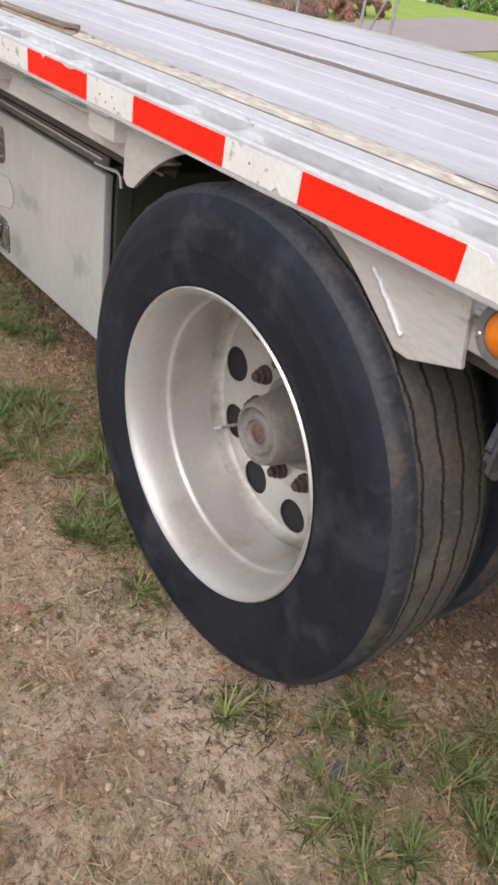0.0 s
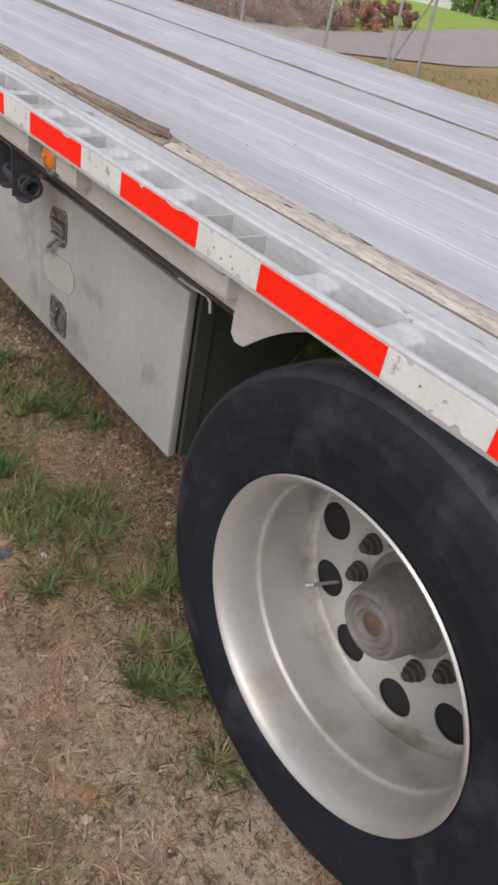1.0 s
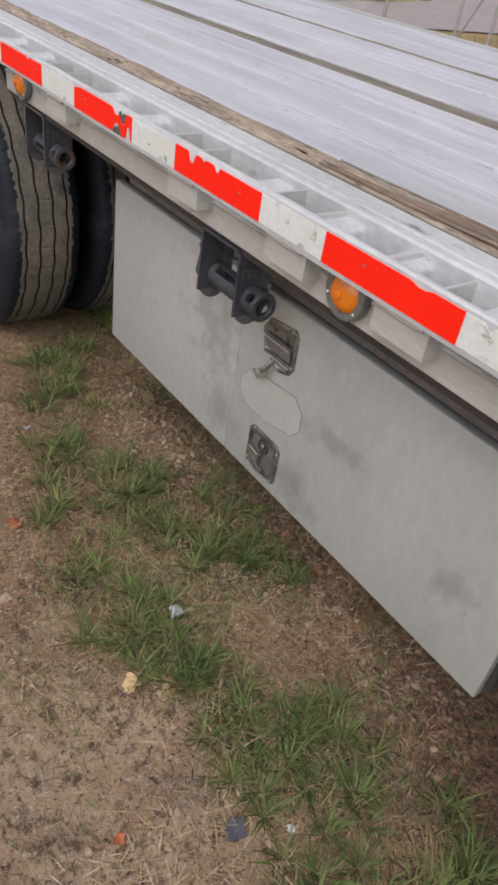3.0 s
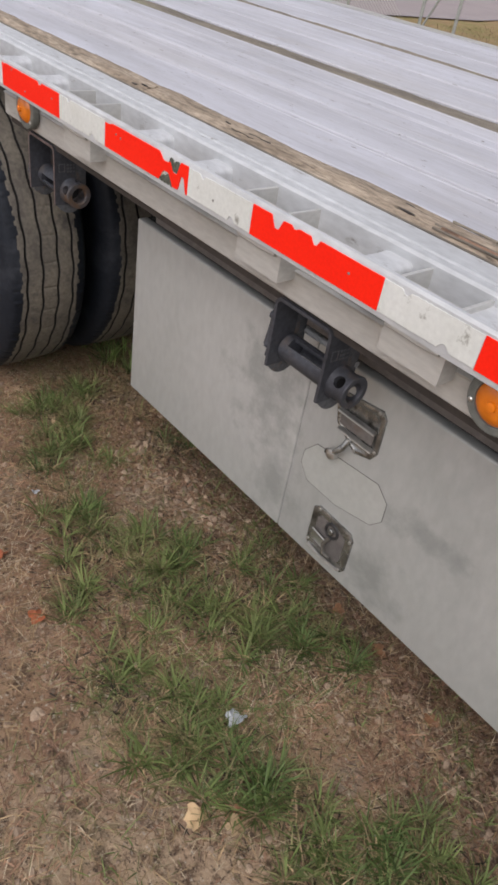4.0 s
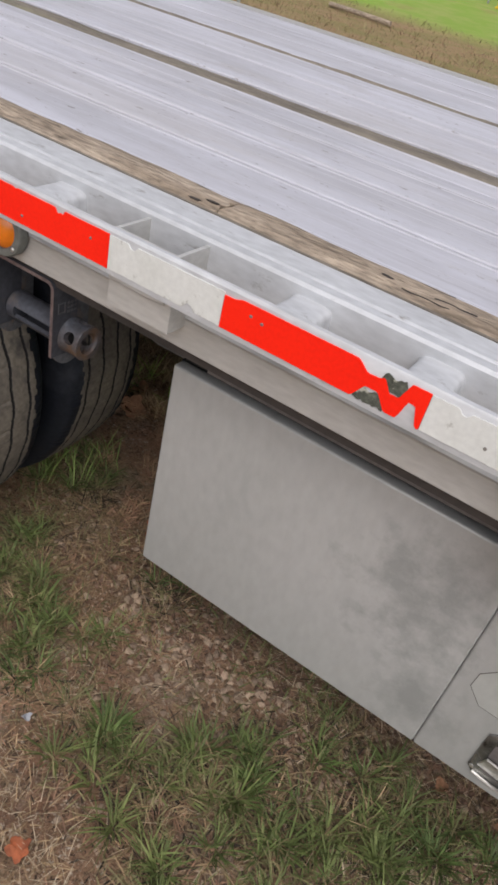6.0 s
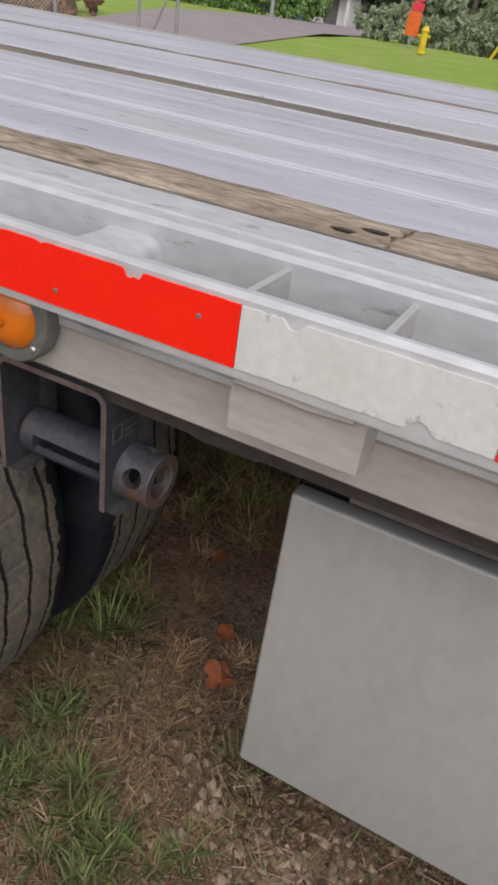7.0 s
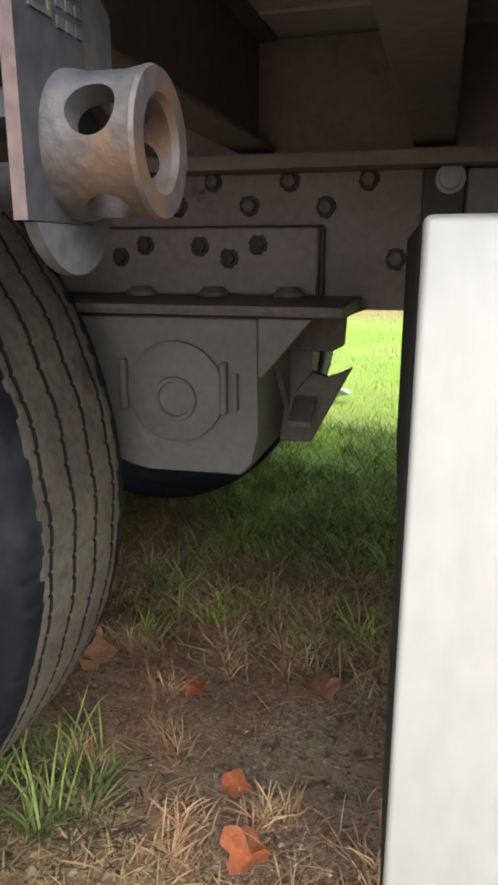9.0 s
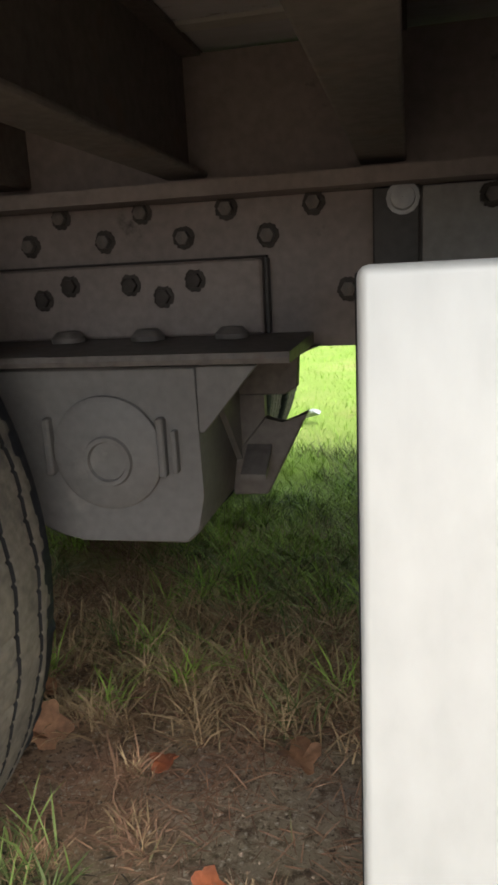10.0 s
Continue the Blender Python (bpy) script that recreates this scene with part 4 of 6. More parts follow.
def build_tyre(name, tread, shoulder):
    """Rib tread with four zigzag grooves, shoulders, bulged sidewalls and beads; the outer face lies at y = 0."""
    W = 0.280
    prof = [(0.030, 0.318), (0.012, 0.326), (0.006, 0.336), (0.002, 0.352), (-0.0012, 0.368), (-0.0020, 0.372), (-0.0034, 0.385), (-0.0044, 0.398), (-0.0050, 0.400), (-0.0047, 0.402), (-0.005, 0.420), (-0.0042, 0.438), (-0.0044, 0.440), (-0.003, 0.446), (0.0012, 0.464), (0.0016, 0.4685), (0.0075, 0.486), (0.015, 0.498), (0.021, 0.507), (0.029, 0.5118), (0.040, 0.5142), (0.048, 0.5154)]
    grooves = [W * f for f in (0.235, 0.41, 0.59, 0.765)]
    half, depth = 0.0027, 0.012
    n_half = len(prof)
    marks = ["s"] * n_half
    for g in grooves:
        crown = TYRE_R - 0.0035 * abs(g / W - 0.5) * 2
        prof += [(g - half - 0.008, crown), (g - half - 0.001, crown), (g - half + 0.0008, crown - depth), (g + half - 0.0008, crown - depth), (g + half + 0.001, crown), (g + half + 0.008, crown)]
        marks += ["c", "t", "g", "g", "t", "c"]
    prof += [(W - s, r) for s, r in prof[:n_half][::-1]]
    marks += ["s"] * n_half
    rnd = random.Random(5)
    chip = [rnd.uniform(-1, 1) for _ in range(240)]

    def wobble(i, k, s, r):
        if marks[k] in "tg":
            s += 0.0022 * math.sin(2 * math.pi * i / 32)
        if marks[k] == "t" and i % 8 == 0:
            r -= 0.0024
        if k in (n_half + 11, n_half + 12) and i % 24 < 2:
            r -= 0.0022
        if k in (n_half - 1, len(prof) - n_half):
            s += 0.005 * chip[i // 4] * (1 if k < n_half else -1)
        if k in (n_half - 2, n_half - 3, len(prof) - n_half + 1, len(prof) - n_half + 2):
            r += 0.0030 * chip[i // 4] * (i % 12 < 3) - 0.001 * (i % 16 < 2)
        return s, r

    bm = lathe(prof, 960, "y", wobble=wobble)
    me = mesh_of(bm, name, M["rubber"], 40)
    for q in (tread, "groove", shoulder):
        me.materials.append(M[q])
    m_count = len(prof) - 1
    for p in me.polygons:
        k = p.index % m_count
        if n_half - 1 <= k < m_count - n_half + 1:
            p.material_index = 1
            if k < n_half or k > m_count - n_half - 1:
                p.material_index = 3
        elif shoulder != tread and n_half - 5 <= k < n_half:
            p.material_index = 3
        if marks[k] == "g" or marks[k + 1] == "g":
            p.material_index = 2
    return me


tyre_mesh = build_tyre("tyre", "tread", "tread")
rear_tyre_mesh = build_tyre("rear_tyre", "treaddark", "shoulder")


def rim_mesh():
    """The deep outer bowl: flange, tapered barrel, drop and disc with ten hand holes."""
    bm = lathe([(0.034, 0.312), (0.016, 0.322), (0.006, 0.330), (0.002, 0.327), (0.006, 0.320), (0.018, 0.314), (0.040, 0.308), (0.085, 0.3035), (0.098, 0.3025), (0.103, 0.3015), (0.107, 0.2985), (0.112, 0.2970), (0.122, 0.2975), (0.140, 0.2975),
                (0.205, 0.2975), (0.236, 0.2975)], 96)
    r0, r1 = 0.145, 0.287
    for k in range(10):
        a0 = 2 * math.pi * k / 10 - radians(5.4)

        def spot(y):
            return lambda u, v: (u * math.cos(a0 + v / 0.235), y, u * math.sin(a0 + v / 0.235))

        hv = 0.235 * math.pi / 10
        holed(bm, r0, r1, -hv, hv, 0.2435, 0, 0.0425, 0.0425, spot(0.263), spot(0.2665), 48, 3)
    lathe([(0.2655, 0.173), (0.2612, 0.171), (0.2600, 0.168), (0.2600, 0.10)], 96, bm=bm)
    bmesh.ops.remove_doubles(bm, verts=bm.verts, dist=0.0002)
    return mesh_of(bm, "rim", M["rim"], 40)


rim_me = rim_mesh()
fillet_me = mesh_of(lathe([(0.225, 0.2973), (0.240, 0.2968), (0.250, 0.2950), (0.2575, 0.2920), (0.2615, 0.2885), (0.2628, 0.2855)], 96), "rim_fillet", M["rimdirt"], 50)
# near-black disc puts the darkness behind the hand holes into colour
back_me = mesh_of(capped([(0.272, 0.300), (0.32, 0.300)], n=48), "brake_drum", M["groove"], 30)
hub_me = mesh_of(lathe([(0.262, 0.112), (0.256, 0.110), (0.250, 0.092), (0.205, 0.082), (0.165, 0.076), (0.152, 0.073), (0.144, 0.069), (0.141, 0.061), (0.150, 0.057), (0.151, 0.050), (0.144, 0.047), (0.141, 0.043),
                        (0.142, 0.034), (0.150, 0.031), (0.150, 0.024)], 60), "hub", M["hub"], 35)
cap_me = mesh_of(capped([(0.148, 0.018), (0.152, 0.026), (0.156, 0.032)], n=24), "axle_end", M["rust"], 35)
nut_me = mesh_of(capped([(0.222, 0.009), (0.224, 0.0115), (0.236, 0.012), (0.2365, 0.018), (0.249, 0.0185), (0.251, 0.023), (0.268, 0.024)], n=12), "lug_nut", M["nut"], 30)


def wheel_at(x, y, z, spin, tyre, lean=(0, 0, 0)):
    """A dual wheel: outer tyre and bowl, inner tyre, hub with nuts, dark disc behind the holes."""
    wh = thing("dual_wheel", "dual truck wheel with worn black tyres and matt aluminium rim", "wheel")
    wh.parent = trailer
    del wh["category"]
    wh.matrix_basis = pose(x, y, z, *lean) @ pose(0, 0, 0, 0, spin, 0)
    part("tyre", tyre, None, wh, "worn black rib-tread tyre")
    inner = part("tyre", tyre, None, wh, "worn black rib-tread tyre")
    inner.location.y = 0.335
    part("rim", rim_me, None, wh, "matt grey aluminium rim with round holes")
    part("rim_fillet", fillet_me, None, wh, "brown-stained inner rim corner")
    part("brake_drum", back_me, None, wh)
    part("hub", hub_me, None, wh, "grey cast hub")
    part("axle_end", cap_me, None, wh, "rusty hub centre")
    for k in range(10):
        a = 2 * math.pi * (k + 0.5) / 10 - radians(5.4)
        part("lug_nut", nut_me, None, wh).location = (0.141 * math.cos(a), 0, 0.141 * math.sin(a))
    part("inner_rim", mesh_of(lathe([(0.345, 0.318), (0.35, 0.30), (0.42, 0.28), (0.55, 0.28), (0.60, 0.31)], 48), "inner_rim", M["dark"], 40), None, wh)
    return wh


rear = wheel_at(2.352, -0.002, 0.546, 0, rear_tyre_mesh, (-0.9, 0, -1.4))
front = wheel_at(-0.912, 0.012, 0.545, 14, tyre_mesh)
# valve stem through a hand hole, and worn lettering as plain bars
part("valve_stem", tube([(-0.190, 0.275, -0.122), (-0.205, 0.255, -0.131), (-0.218, 0.236, -0.140), (-0.222, 0.231, -0.143), (-0.231, 0.220, -0.149)], 0.0046, 8), M["dark"], rear, "bent metal valve stem")
part("valve_tip", tube([(-0.222, 0.231, -0.143), (-0.233, 0.2175, -0.1505)], 0.0054, 8), M["galv"], rear, "bright valve tip")
for a0, wide in ((96, 5.0), (103, 3.0), (90, 3.0), (84, 4.5), (109, 2.0)):
    bm = bmesh.new()
    pad = []
    for i in range(6):
        row = []
        for j in range(5):
            rr = 0.434 + 0.024 * j / 4
            lift = 0.0009 if 0 < i < 5 and 0 < j < 4 else -0.0004
            yy = float(np.interp(rr, (0.420, 0.445, 0.468), (-0.005, -0.003, 0.002))) - lift
            t = radians(a0 + wide * (i / 5 - 0.5))
            row.append(bm.verts.new((rr * math.cos(t), yy, rr * math.sin(t))))
        pad.append(row)
    for p, q in zip(pad, pad[1:]):
        for j in range(4):
            bm.faces.new((p[j], p[j + 1], q[j + 1], q[j]))
    part("raised_lettering", bm, M["rubber"], rear)
for x in (2.358, -0.912):
    part("axle", capped([(0.55, 0.065), (WIDE - 0.55, 0.065)], n=24, center=(x, 0, 0.545)), M["dark"], trailer, "dark axle tube")
    for y in (WIDE - 0.012 - 0.28, WIDE - 0.012 - 0.615):
        ob = part("far_tyre", tyre_mesh, None, trailer, "worn black rib-tread tyre")
        ob.location = (x, y, 0.545)

# ---- toolbox ----
tool = thing("underbody_toolbox", "long aluminium-faced toolbox slung under the trailer deck", "toolbox")
BX0, BX1, BY, BZ0, BZ1 = -0.026, 1.530, 0.212, 0.347, 0.851
SEAM = 0.645


def splay(bm):
    """The box stands a little askew behind its doors: the front end splays forward with depth."""
    for v in bm.verts:
        if v.co.x < 0.3:
            v.co.x -= 0.068 * max(v.co.y - 0.25, 0)
    return bm


part("box_body", splay(extrude_x([(BY + 0.036, BZ0 - 0.002), (0.375, BZ0 - 0.002), (0.63, 0.608), (0.70, 0.68), (0.70, BZ1 - 0.004), (BY + 0.036, BZ1 - 0.004)], BX0 + 0.001, BX1 + 0.004)), M["boxgrey"], tool, "olive-grey steel box body")
part("seal", box(BX0 + 0.004, BX1 - 0.003, BY + 0.028, BY + 0.036, BZ0 + 0.004, BZ1 - 0.004), M["groove"], tool, "black rubber seal")
for x0, x1 in ((BX0, SEAM - 0.0004), (SEAM + 0.0004, BX1)):
    part("door_panel", box(x0, x1, BY, BY + 0.028, BZ0, BZ1, 0.005, 3), M["door"], tool, "scuffed brushed aluminium door panel")
# near-black sheets put the front end's shade into colour, the lower one also a seal
part("end_cover", splay(box(BX0 - 0.0026, BX0 + 0.0004, BY + 0.03, 0.69, BZ0 + 0.262, BZ1 - 0.004)), M["groove"], tool, "near-black sheet standing for the shaded box end")
part("edge_seal", splay(box(BX0 - 0.0026, BX0 + 0.0004, BY + 0.03, 0.37, BZ0 - 0.002, BZ0 + 0.2615)), M["groove"], tool, "black seal strip, also darkening the shaded box end")
part("box_frame", box(BX1 + 0.0045, BX1 + 0.0085, BY + 0.036, BY + 0.085, BZ0 - 0.002, BZ1 - 0.004, 0.001, 1), M["boxgrey"], tool, "dark end frame")
part("top_angle", extrude_x([(0.222, 0.862), (0.31, 0.862), (0.31, 0.868), (0.228, 0.868), (0.228, 0.895), (0.222, 0.895)], 0.04, BX1), M["dark"], tool)
part("edge_weld", tube([(BX1 + 0.004, 0.377, BZ0), (BX1 + 0.0045, 0.50, 0.472), (BX1 + 0.004, 0.63, 0.606)], 0.0028, 6), M["hanger"], tool, "pale weld along the sloping edge")
part("top_strip", box(0.16, BX1 - 0.02, 0.2135, 0.2225, 0.882, 0.889), M["rail"], tool, "thin bright strip")
for x in (0.05, 0.5, 1.0, 1.46):
    part("hanger_strap", box(x, x + 0.05, 0.30, 0.31, 0.845, 0.975), M["black"], tool)
part("hook", tube([(1.49, 0.205, 0.872), (1.56, 0.200, 0.878), (1.62, 0.200, 0.885), (1.634, 0.200, 0.875), (1.640, 0.200, 0.85)], 0.0045, 8), M["rail"], tool, "bent grey strap end")


def dished(cx, cz, poly, depth):
    """A pressed plate: raised rounded flange, sloping sides and a flat floor; depth below zero stands proud."""
    bm = bmesh.new()
    n = len(poly)
    rows = [[bm.verts.new((cx + f * x, BY - d, cz + f * z)) for x, z in poly] for f, d in ((1.0, 0.0004), (0.985, 0.0042), (0.93, 0.0058), (0.86, 0.0056), (0.80, 0.0040 - 0.3 * depth), (0.70, 0.0030 - depth))]
    for p, q in zip(rows, rows[1:]):
        for k in range(n):
            bm.faces.new((p[k], p[(k + 1) % n], q[(k + 1) % n], q[k]))
    bm.faces.new(rows[-1])
    return bm


def corner_rivets(cx, cz, poly, base):
    for x, z in poly:
        part("latch_rivet", capped([(BY - 0.0085, 0.0018), (BY - 0.0078, 0.0034), (BY - 0.005, 0.004)], n=8, center=(cx + 0.9 * x, 0, cz + 0.9 * z)), M["screw"], base)


# the closed latch below: a dark dish with a lock barrel, a bent bright plate and a lip along its lower edge
LOW = [(-0.061, -0.049), (-0.048, -0.062), (0.052, -0.060), (0.061, -0.047), (0.061, 0.042), (0.050, 0.058), (-0.046, 0.064), (-0.061, 0.052)]
LOW = [(x, z - 0.0005 * k) for k, (x, z) in enumerate(LOW)]
cx, cz = 0.803, 0.440
base = part("latch", dished(cx, cz, LOW, -0.002), M["chrome"], tool, "dull steel paddle latch with a dark dish", 25)
part("dish", plate_xz([(cx + 0.69 * x, cz + 0.69 * z) for x, z in LOW], BY - 0.0058, BY - 0.0048), M["dark"], base, "dark recessed dish")
part("lock_ring", lathe([(BY - 0.005, 0.021), (BY - 0.009, 0.0195), (BY - 0.009, 0.0145), (BY - 0.006, 0.013)], 26, "y", (cx + 0.004, 0, cz + 0.026)), M["black"], base, "black lock ring")
part("lock", lathe([(BY - 0.013, 0.0004), (BY - 0.013, 0.006), (BY - 0.011, 0.0085), (BY - 0.005, 0.009)], 20, "y", (cx + 0.004, 0, cz + 0.026)), M["chrome"], base)
bm = box(-0.034, 0.010, -0.002, 0.002, -0.022, 0.020, 0.0015, 1)
bmesh.ops.transform(bm, matrix=pose(cx - 0.012, BY - 0.0095, cz - 0.018, 16, 9, 0), verts=bm.verts)
part("bent_plate", bm, M["screw"], base, "bright bent catch plate")
part("tongue", tube([(cx + 0.006, BY - 0.010, cz + 0.010), (cx - 0.002, BY - 0.017, cz - 0.010), (cx + 0.004, BY - 0.019, cz - 0.032), (cx + 0.018, BY - 0.012, cz - 0.040)], 0.0048, 8), M["chrome"], base)
part("lip", tube([(cx - 0.050, BY - 0.008, cz - 0.054), (cx - 0.01, BY - 0.011, cz - 0.0575), (cx + 0.045, BY - 0.008, cz - 0.056)], 0.0036, 8), M["screw"], base, "bright worn lip")
corner_rivets(cx, cz, LOW[::2], base)
# the open latch above: a proud pressed plate with two bright folded edges and a round tongue hanging out
HIGH = [(-0.060, 0.020), (-0.042, 0.052), (0.050, 0.064), (0.062, 0.050), (0.064, -0.030), (0.052, -0.050), (0.012, -0.062), (-0.048, -0.022)]
cx, cz = 0.790, 0.742
base = part("latch", dished(cx, cz, HIGH, 0.002), M["chrome"], tool, "open steel latch with its tongue hanging out", 25)
for dz, x0, x1 in ((0.014, -0.046, 0.050), (-0.026, -0.038, 0.054)):
    part("folded_edge", extrude_x([(BY - 0.014, dz + cz - 0.004), (BY - 0.005, dz + cz - 0.006), (BY - 0.005, dz + cz + 0.003), (BY - 0.013, dz + cz - 0.001)], cx + x0, cx + x1), M["screw"], base, "bright folded plate edge")
part("slot", box(cx - 0.040, cx + 0.048, BY - 0.0068, BY - 0.005, cz - 0.018, cz + 0.006), M["dark"], base, "dark recess")
part("tongue", tube([(cx - 0.006, BY - 0.008, cz - 0.040), (cx - 0.008, BY - 0.020, cz - 0.056), (cx - 0.020, BY - 0.026, cz - 0.074), (cx - 0.040, BY - 0.022, cz - 0.084)], 0.0068, 10), M["chrome"], base, "round steel tongue")
part("tongue_knob", capped([(BY - 0.034, 0.006), (BY - 0.031, 0.0115), (BY - 0.018, 0.0125), (BY - 0.012, 0.009)], n=16, center=(cx - 0.024, 0, cz - 0.080)), M["screw"], base)
corner_rivets(cx, cz, HIGH[::2], base)
# outline of a removed latch
ring = [(0.676, 0.600), (0.706, 0.636), (0.800, 0.646), (0.876, 0.653), (0.908, 0.626), (0.910, 0.580), (0.887, 0.552), (0.790, 0.530), (0.702, 0.533), (0.674, 0.565)]
part("old_latch_outline", tube([(x, BY - 0.0006, z) for x, z in ring + ring[:1]], 0.0009, 5), M["dark"], tool, "dark outline of a removed latch")
part("old_latch_patch", plate_xz(ring, BY - 0.0012, BY + 0.001), M["patch"], tool, "paler patch of a removed latch")


# ---- winches ----
def winch(slot=180, hole=158):
    """A sliding strap winch, hung from its track: two cheek plates, slotted drum, bar hub with four holes, ratchet wheel."""
    w = thing("strap_winch", "worn dark steel strap winch hanging under the side rail", "winch", "strap winches on the side rail")
    # origin: front lower corner of the right cheek plate; x to the left is negative
    outer, inner = [(0.0, 0.843)], [(-0.0065, 0.843)]
    for k in range(7):
        t = math.pi / 2 * k / 6
        outer.append((-0.016 + 0.016 * math.cos(t), 0.969 + 0.016 * math.sin(t)))
        inner.append((-0.016 + 0.0095 * math.cos(t), 0.969 + 0.0095 * math.sin(t)))
    mirror = lambda pts: [(-0.142 - x, z) for x, z in pts[::-1]]
    bm = plate_xz([(x - 0.010, z) for x, z in outer + mirror(outer) + mirror(inner)[::-1] + inner[::-1]], 0.043, 0.100)
    me = mesh_of(bm, "yoke", M["winch"], 35)
    # front edges only: wear, plus the pink of warm light put into colour
    me.materials.append(M["pink"])
    for p in me.polygons:
        if p.normal.y < -0.8:
            p.material_index = 1
    part("yoke", me, None, w, "bent steel yoke, worn edges tinted pink as in warm light")
    lobe = [(0.100, 0.968), (0.104, 0.952), (0.116, 0.946), (0.128, 0.940), (0.128, 0.872)]
    lobe += [(0.084 + 0.040 * math.cos(radians(a)), 0.866 + 0.046 * math.sin(radians(a))) for a in range(-20, -141, -12)] + [(0.050, 0.8425), (0.100, 0.8425)]
    for x in (-0.152, -0.0165):
        part("cheek_plate", extrude_x(lobe, x, x + 0.0065), M["cheek"], w, "worn blued cheek plate")
    cy, cz = 0.088, 0.876
    # slotted drum: two half shells
    bm = bmesh.new()
    for s in (1, -1):
        arc = [(radians(22 + a * 136 / 12 + s * (slot - 180))) for a in range(13)]
        outer = [(cy + 0.0265 * math.cos(a), cz + s * 0.0265 * math.sin(a)) for a in arc]
        inner = [(cy + 0.019 * math.cos(a), cz + s * 0.019 * math.sin(a)) for a in arc[::-1]]
        extrude_x(outer + inner, -0.142, -0.010, bm=bm)
    part("drum", bm, M["winch"], w, "slotted winch drum")
    for x in (-0.142, -0.028):
        part("drum_end", capped([(x, 0.0265), (x + 0.018, 0.0265)], n=28, axis="x", center=(0, cy, cz)), M["winch"], w)
    # bar hub with four cross holes
    R, Ri, x0, x1 = 0.0305, 0.0185, -0.010, 0.0315
    prof = [(x0, R + 0.0018), (x0 + 0.004, R + 0.0014), (0.0, R), (0.6 * x1, R - 0.0002), (0.85 * x1, R + 0.0008), (x1 - 0.002, R + 0.0014), (x1, R + 0.0004), (x1, Ri + 0.0024), (x1 - 0.003, Ri), (x0, Ri)]
    sleeve = new("sleeve", mesh_of(lathe(prof, 72, "x", (0, cy, cz), closed=True), "sleeve", M["winchhub"]))
    drills = []
    for k in range(2):
        a = radians(hole + 90 * k)
        d = Vector((0, math.cos(a), math.sin(a)))
        mid = Vector((0.0115, cy, cz))
        drill = new("drill", mesh_of(tube([mid - 0.06 * d, mid + 0.06 * d], 0.0112, 40), "drill", M["winchhub"]))
        cut = sleeve.modifiers.new("cut", "BOOLEAN")
        cut.operation, cut.solver, cut.object = "DIFFERENCE", "EXACT", drill
        drills.append(drill)
    bpy.context.view_layer.update()
    hub_mesh = bpy.data.meshes.new_from_object(sleeve.evaluated_get(bpy.context.evaluated_depsgraph_get()))
    hub_mesh.name = "bar_hub"
    for o in (sleeve, *drills):
        bpy.data.objects.remove(o)
    for p in hub_mesh.polygons:
        p.use_smooth = True
    hub_mesh.set_sharp_from_angle(angle=radians(28))
    part("bar_hub", hub_mesh, None, w, "rusty bar hub with cross holes")
    # near-black floor stands for the darkness inside the bore
    part("hub_floor", capped([(-0.009, Ri), (-0.006, Ri)], n=24, axis="x", center=(0, cy, cz)), M["groove"], w)
    # ratchet wheel and pawl outside the far cheek
    teeth = []
    for k in range(22):
        a = 2 * math.pi * k / 22
        r = 0.042 if k % 2 else 0.034
        teeth.append((cy + r * math.cos(a), cz + r * math.sin(a)))
    part("ratchet", extrude_x(teeth, -0.166, -0.156), M["winch"], w, "toothed ratchet wheel")
    part("pawl", tube([(-0.161, 0.06, 0.935), (-0.161, 0.055, 0.905), (-0.161, 0.05, 0.88)], 0.007, 7), M["winch"], w)
    part("pawl_bolt", capped([(-0.170, 0.008), (-0.154, 0.008)], n=12, axis="x", center=(0, 0.06, 0.935)), M["winch"], w)
    for k in range(9):
        part("stamped_mark", box(-0.0102, -0.0093, 0.076 + 0.008 * (k % 3), 0.0815 + 0.008 * (k % 3), 0.938 - 0.008 * (k // 3), 0.9425 - 0.008 * (k // 3)), M["cheek"], w)
    for y0, y1, z0, z1 in ((0.054, 0.071, 0.942, 0.944), (0.054, 0.071, 0.924, 0.926), (0.054, 0.056, 0.926, 0.942), (0.069, 0.071, 0.926, 0.942)):
        part("stamped_frame", box(-0.0102, -0.0092, y0, y1, z0, z1), M["cheek"], w)
    return w


first = winch()
first.location = (-0.167, 0.021, 0)
for x in (0.805, 3.05, -2.4):
    other = winch(122, 142) if 0 < x < 1 else copy_thing(first, pose(x, 0.021, 0))
    other.location = (x, 0.021, 0)
    for piece in other.children:
        if piece.name.startswith("yoke"):
            piece.data = piece.data.copy()
            piece.data.materials[1] = M["winch"]
        if piece.name.startswith("bar_hub"):
            piece.data = piece.data.copy()
            piece.data.materials[0] = M["winch"]
    if 0 < x < 1:
        part("cross_rod", tube([(-0.143, 0.128, 0.900), (-0.009, 0.128, 0.900)], 0.006, 10), M["galv"], other, "bright cross rod")

# ---- fallen leaves, litter ----
rnd = random.Random(11)


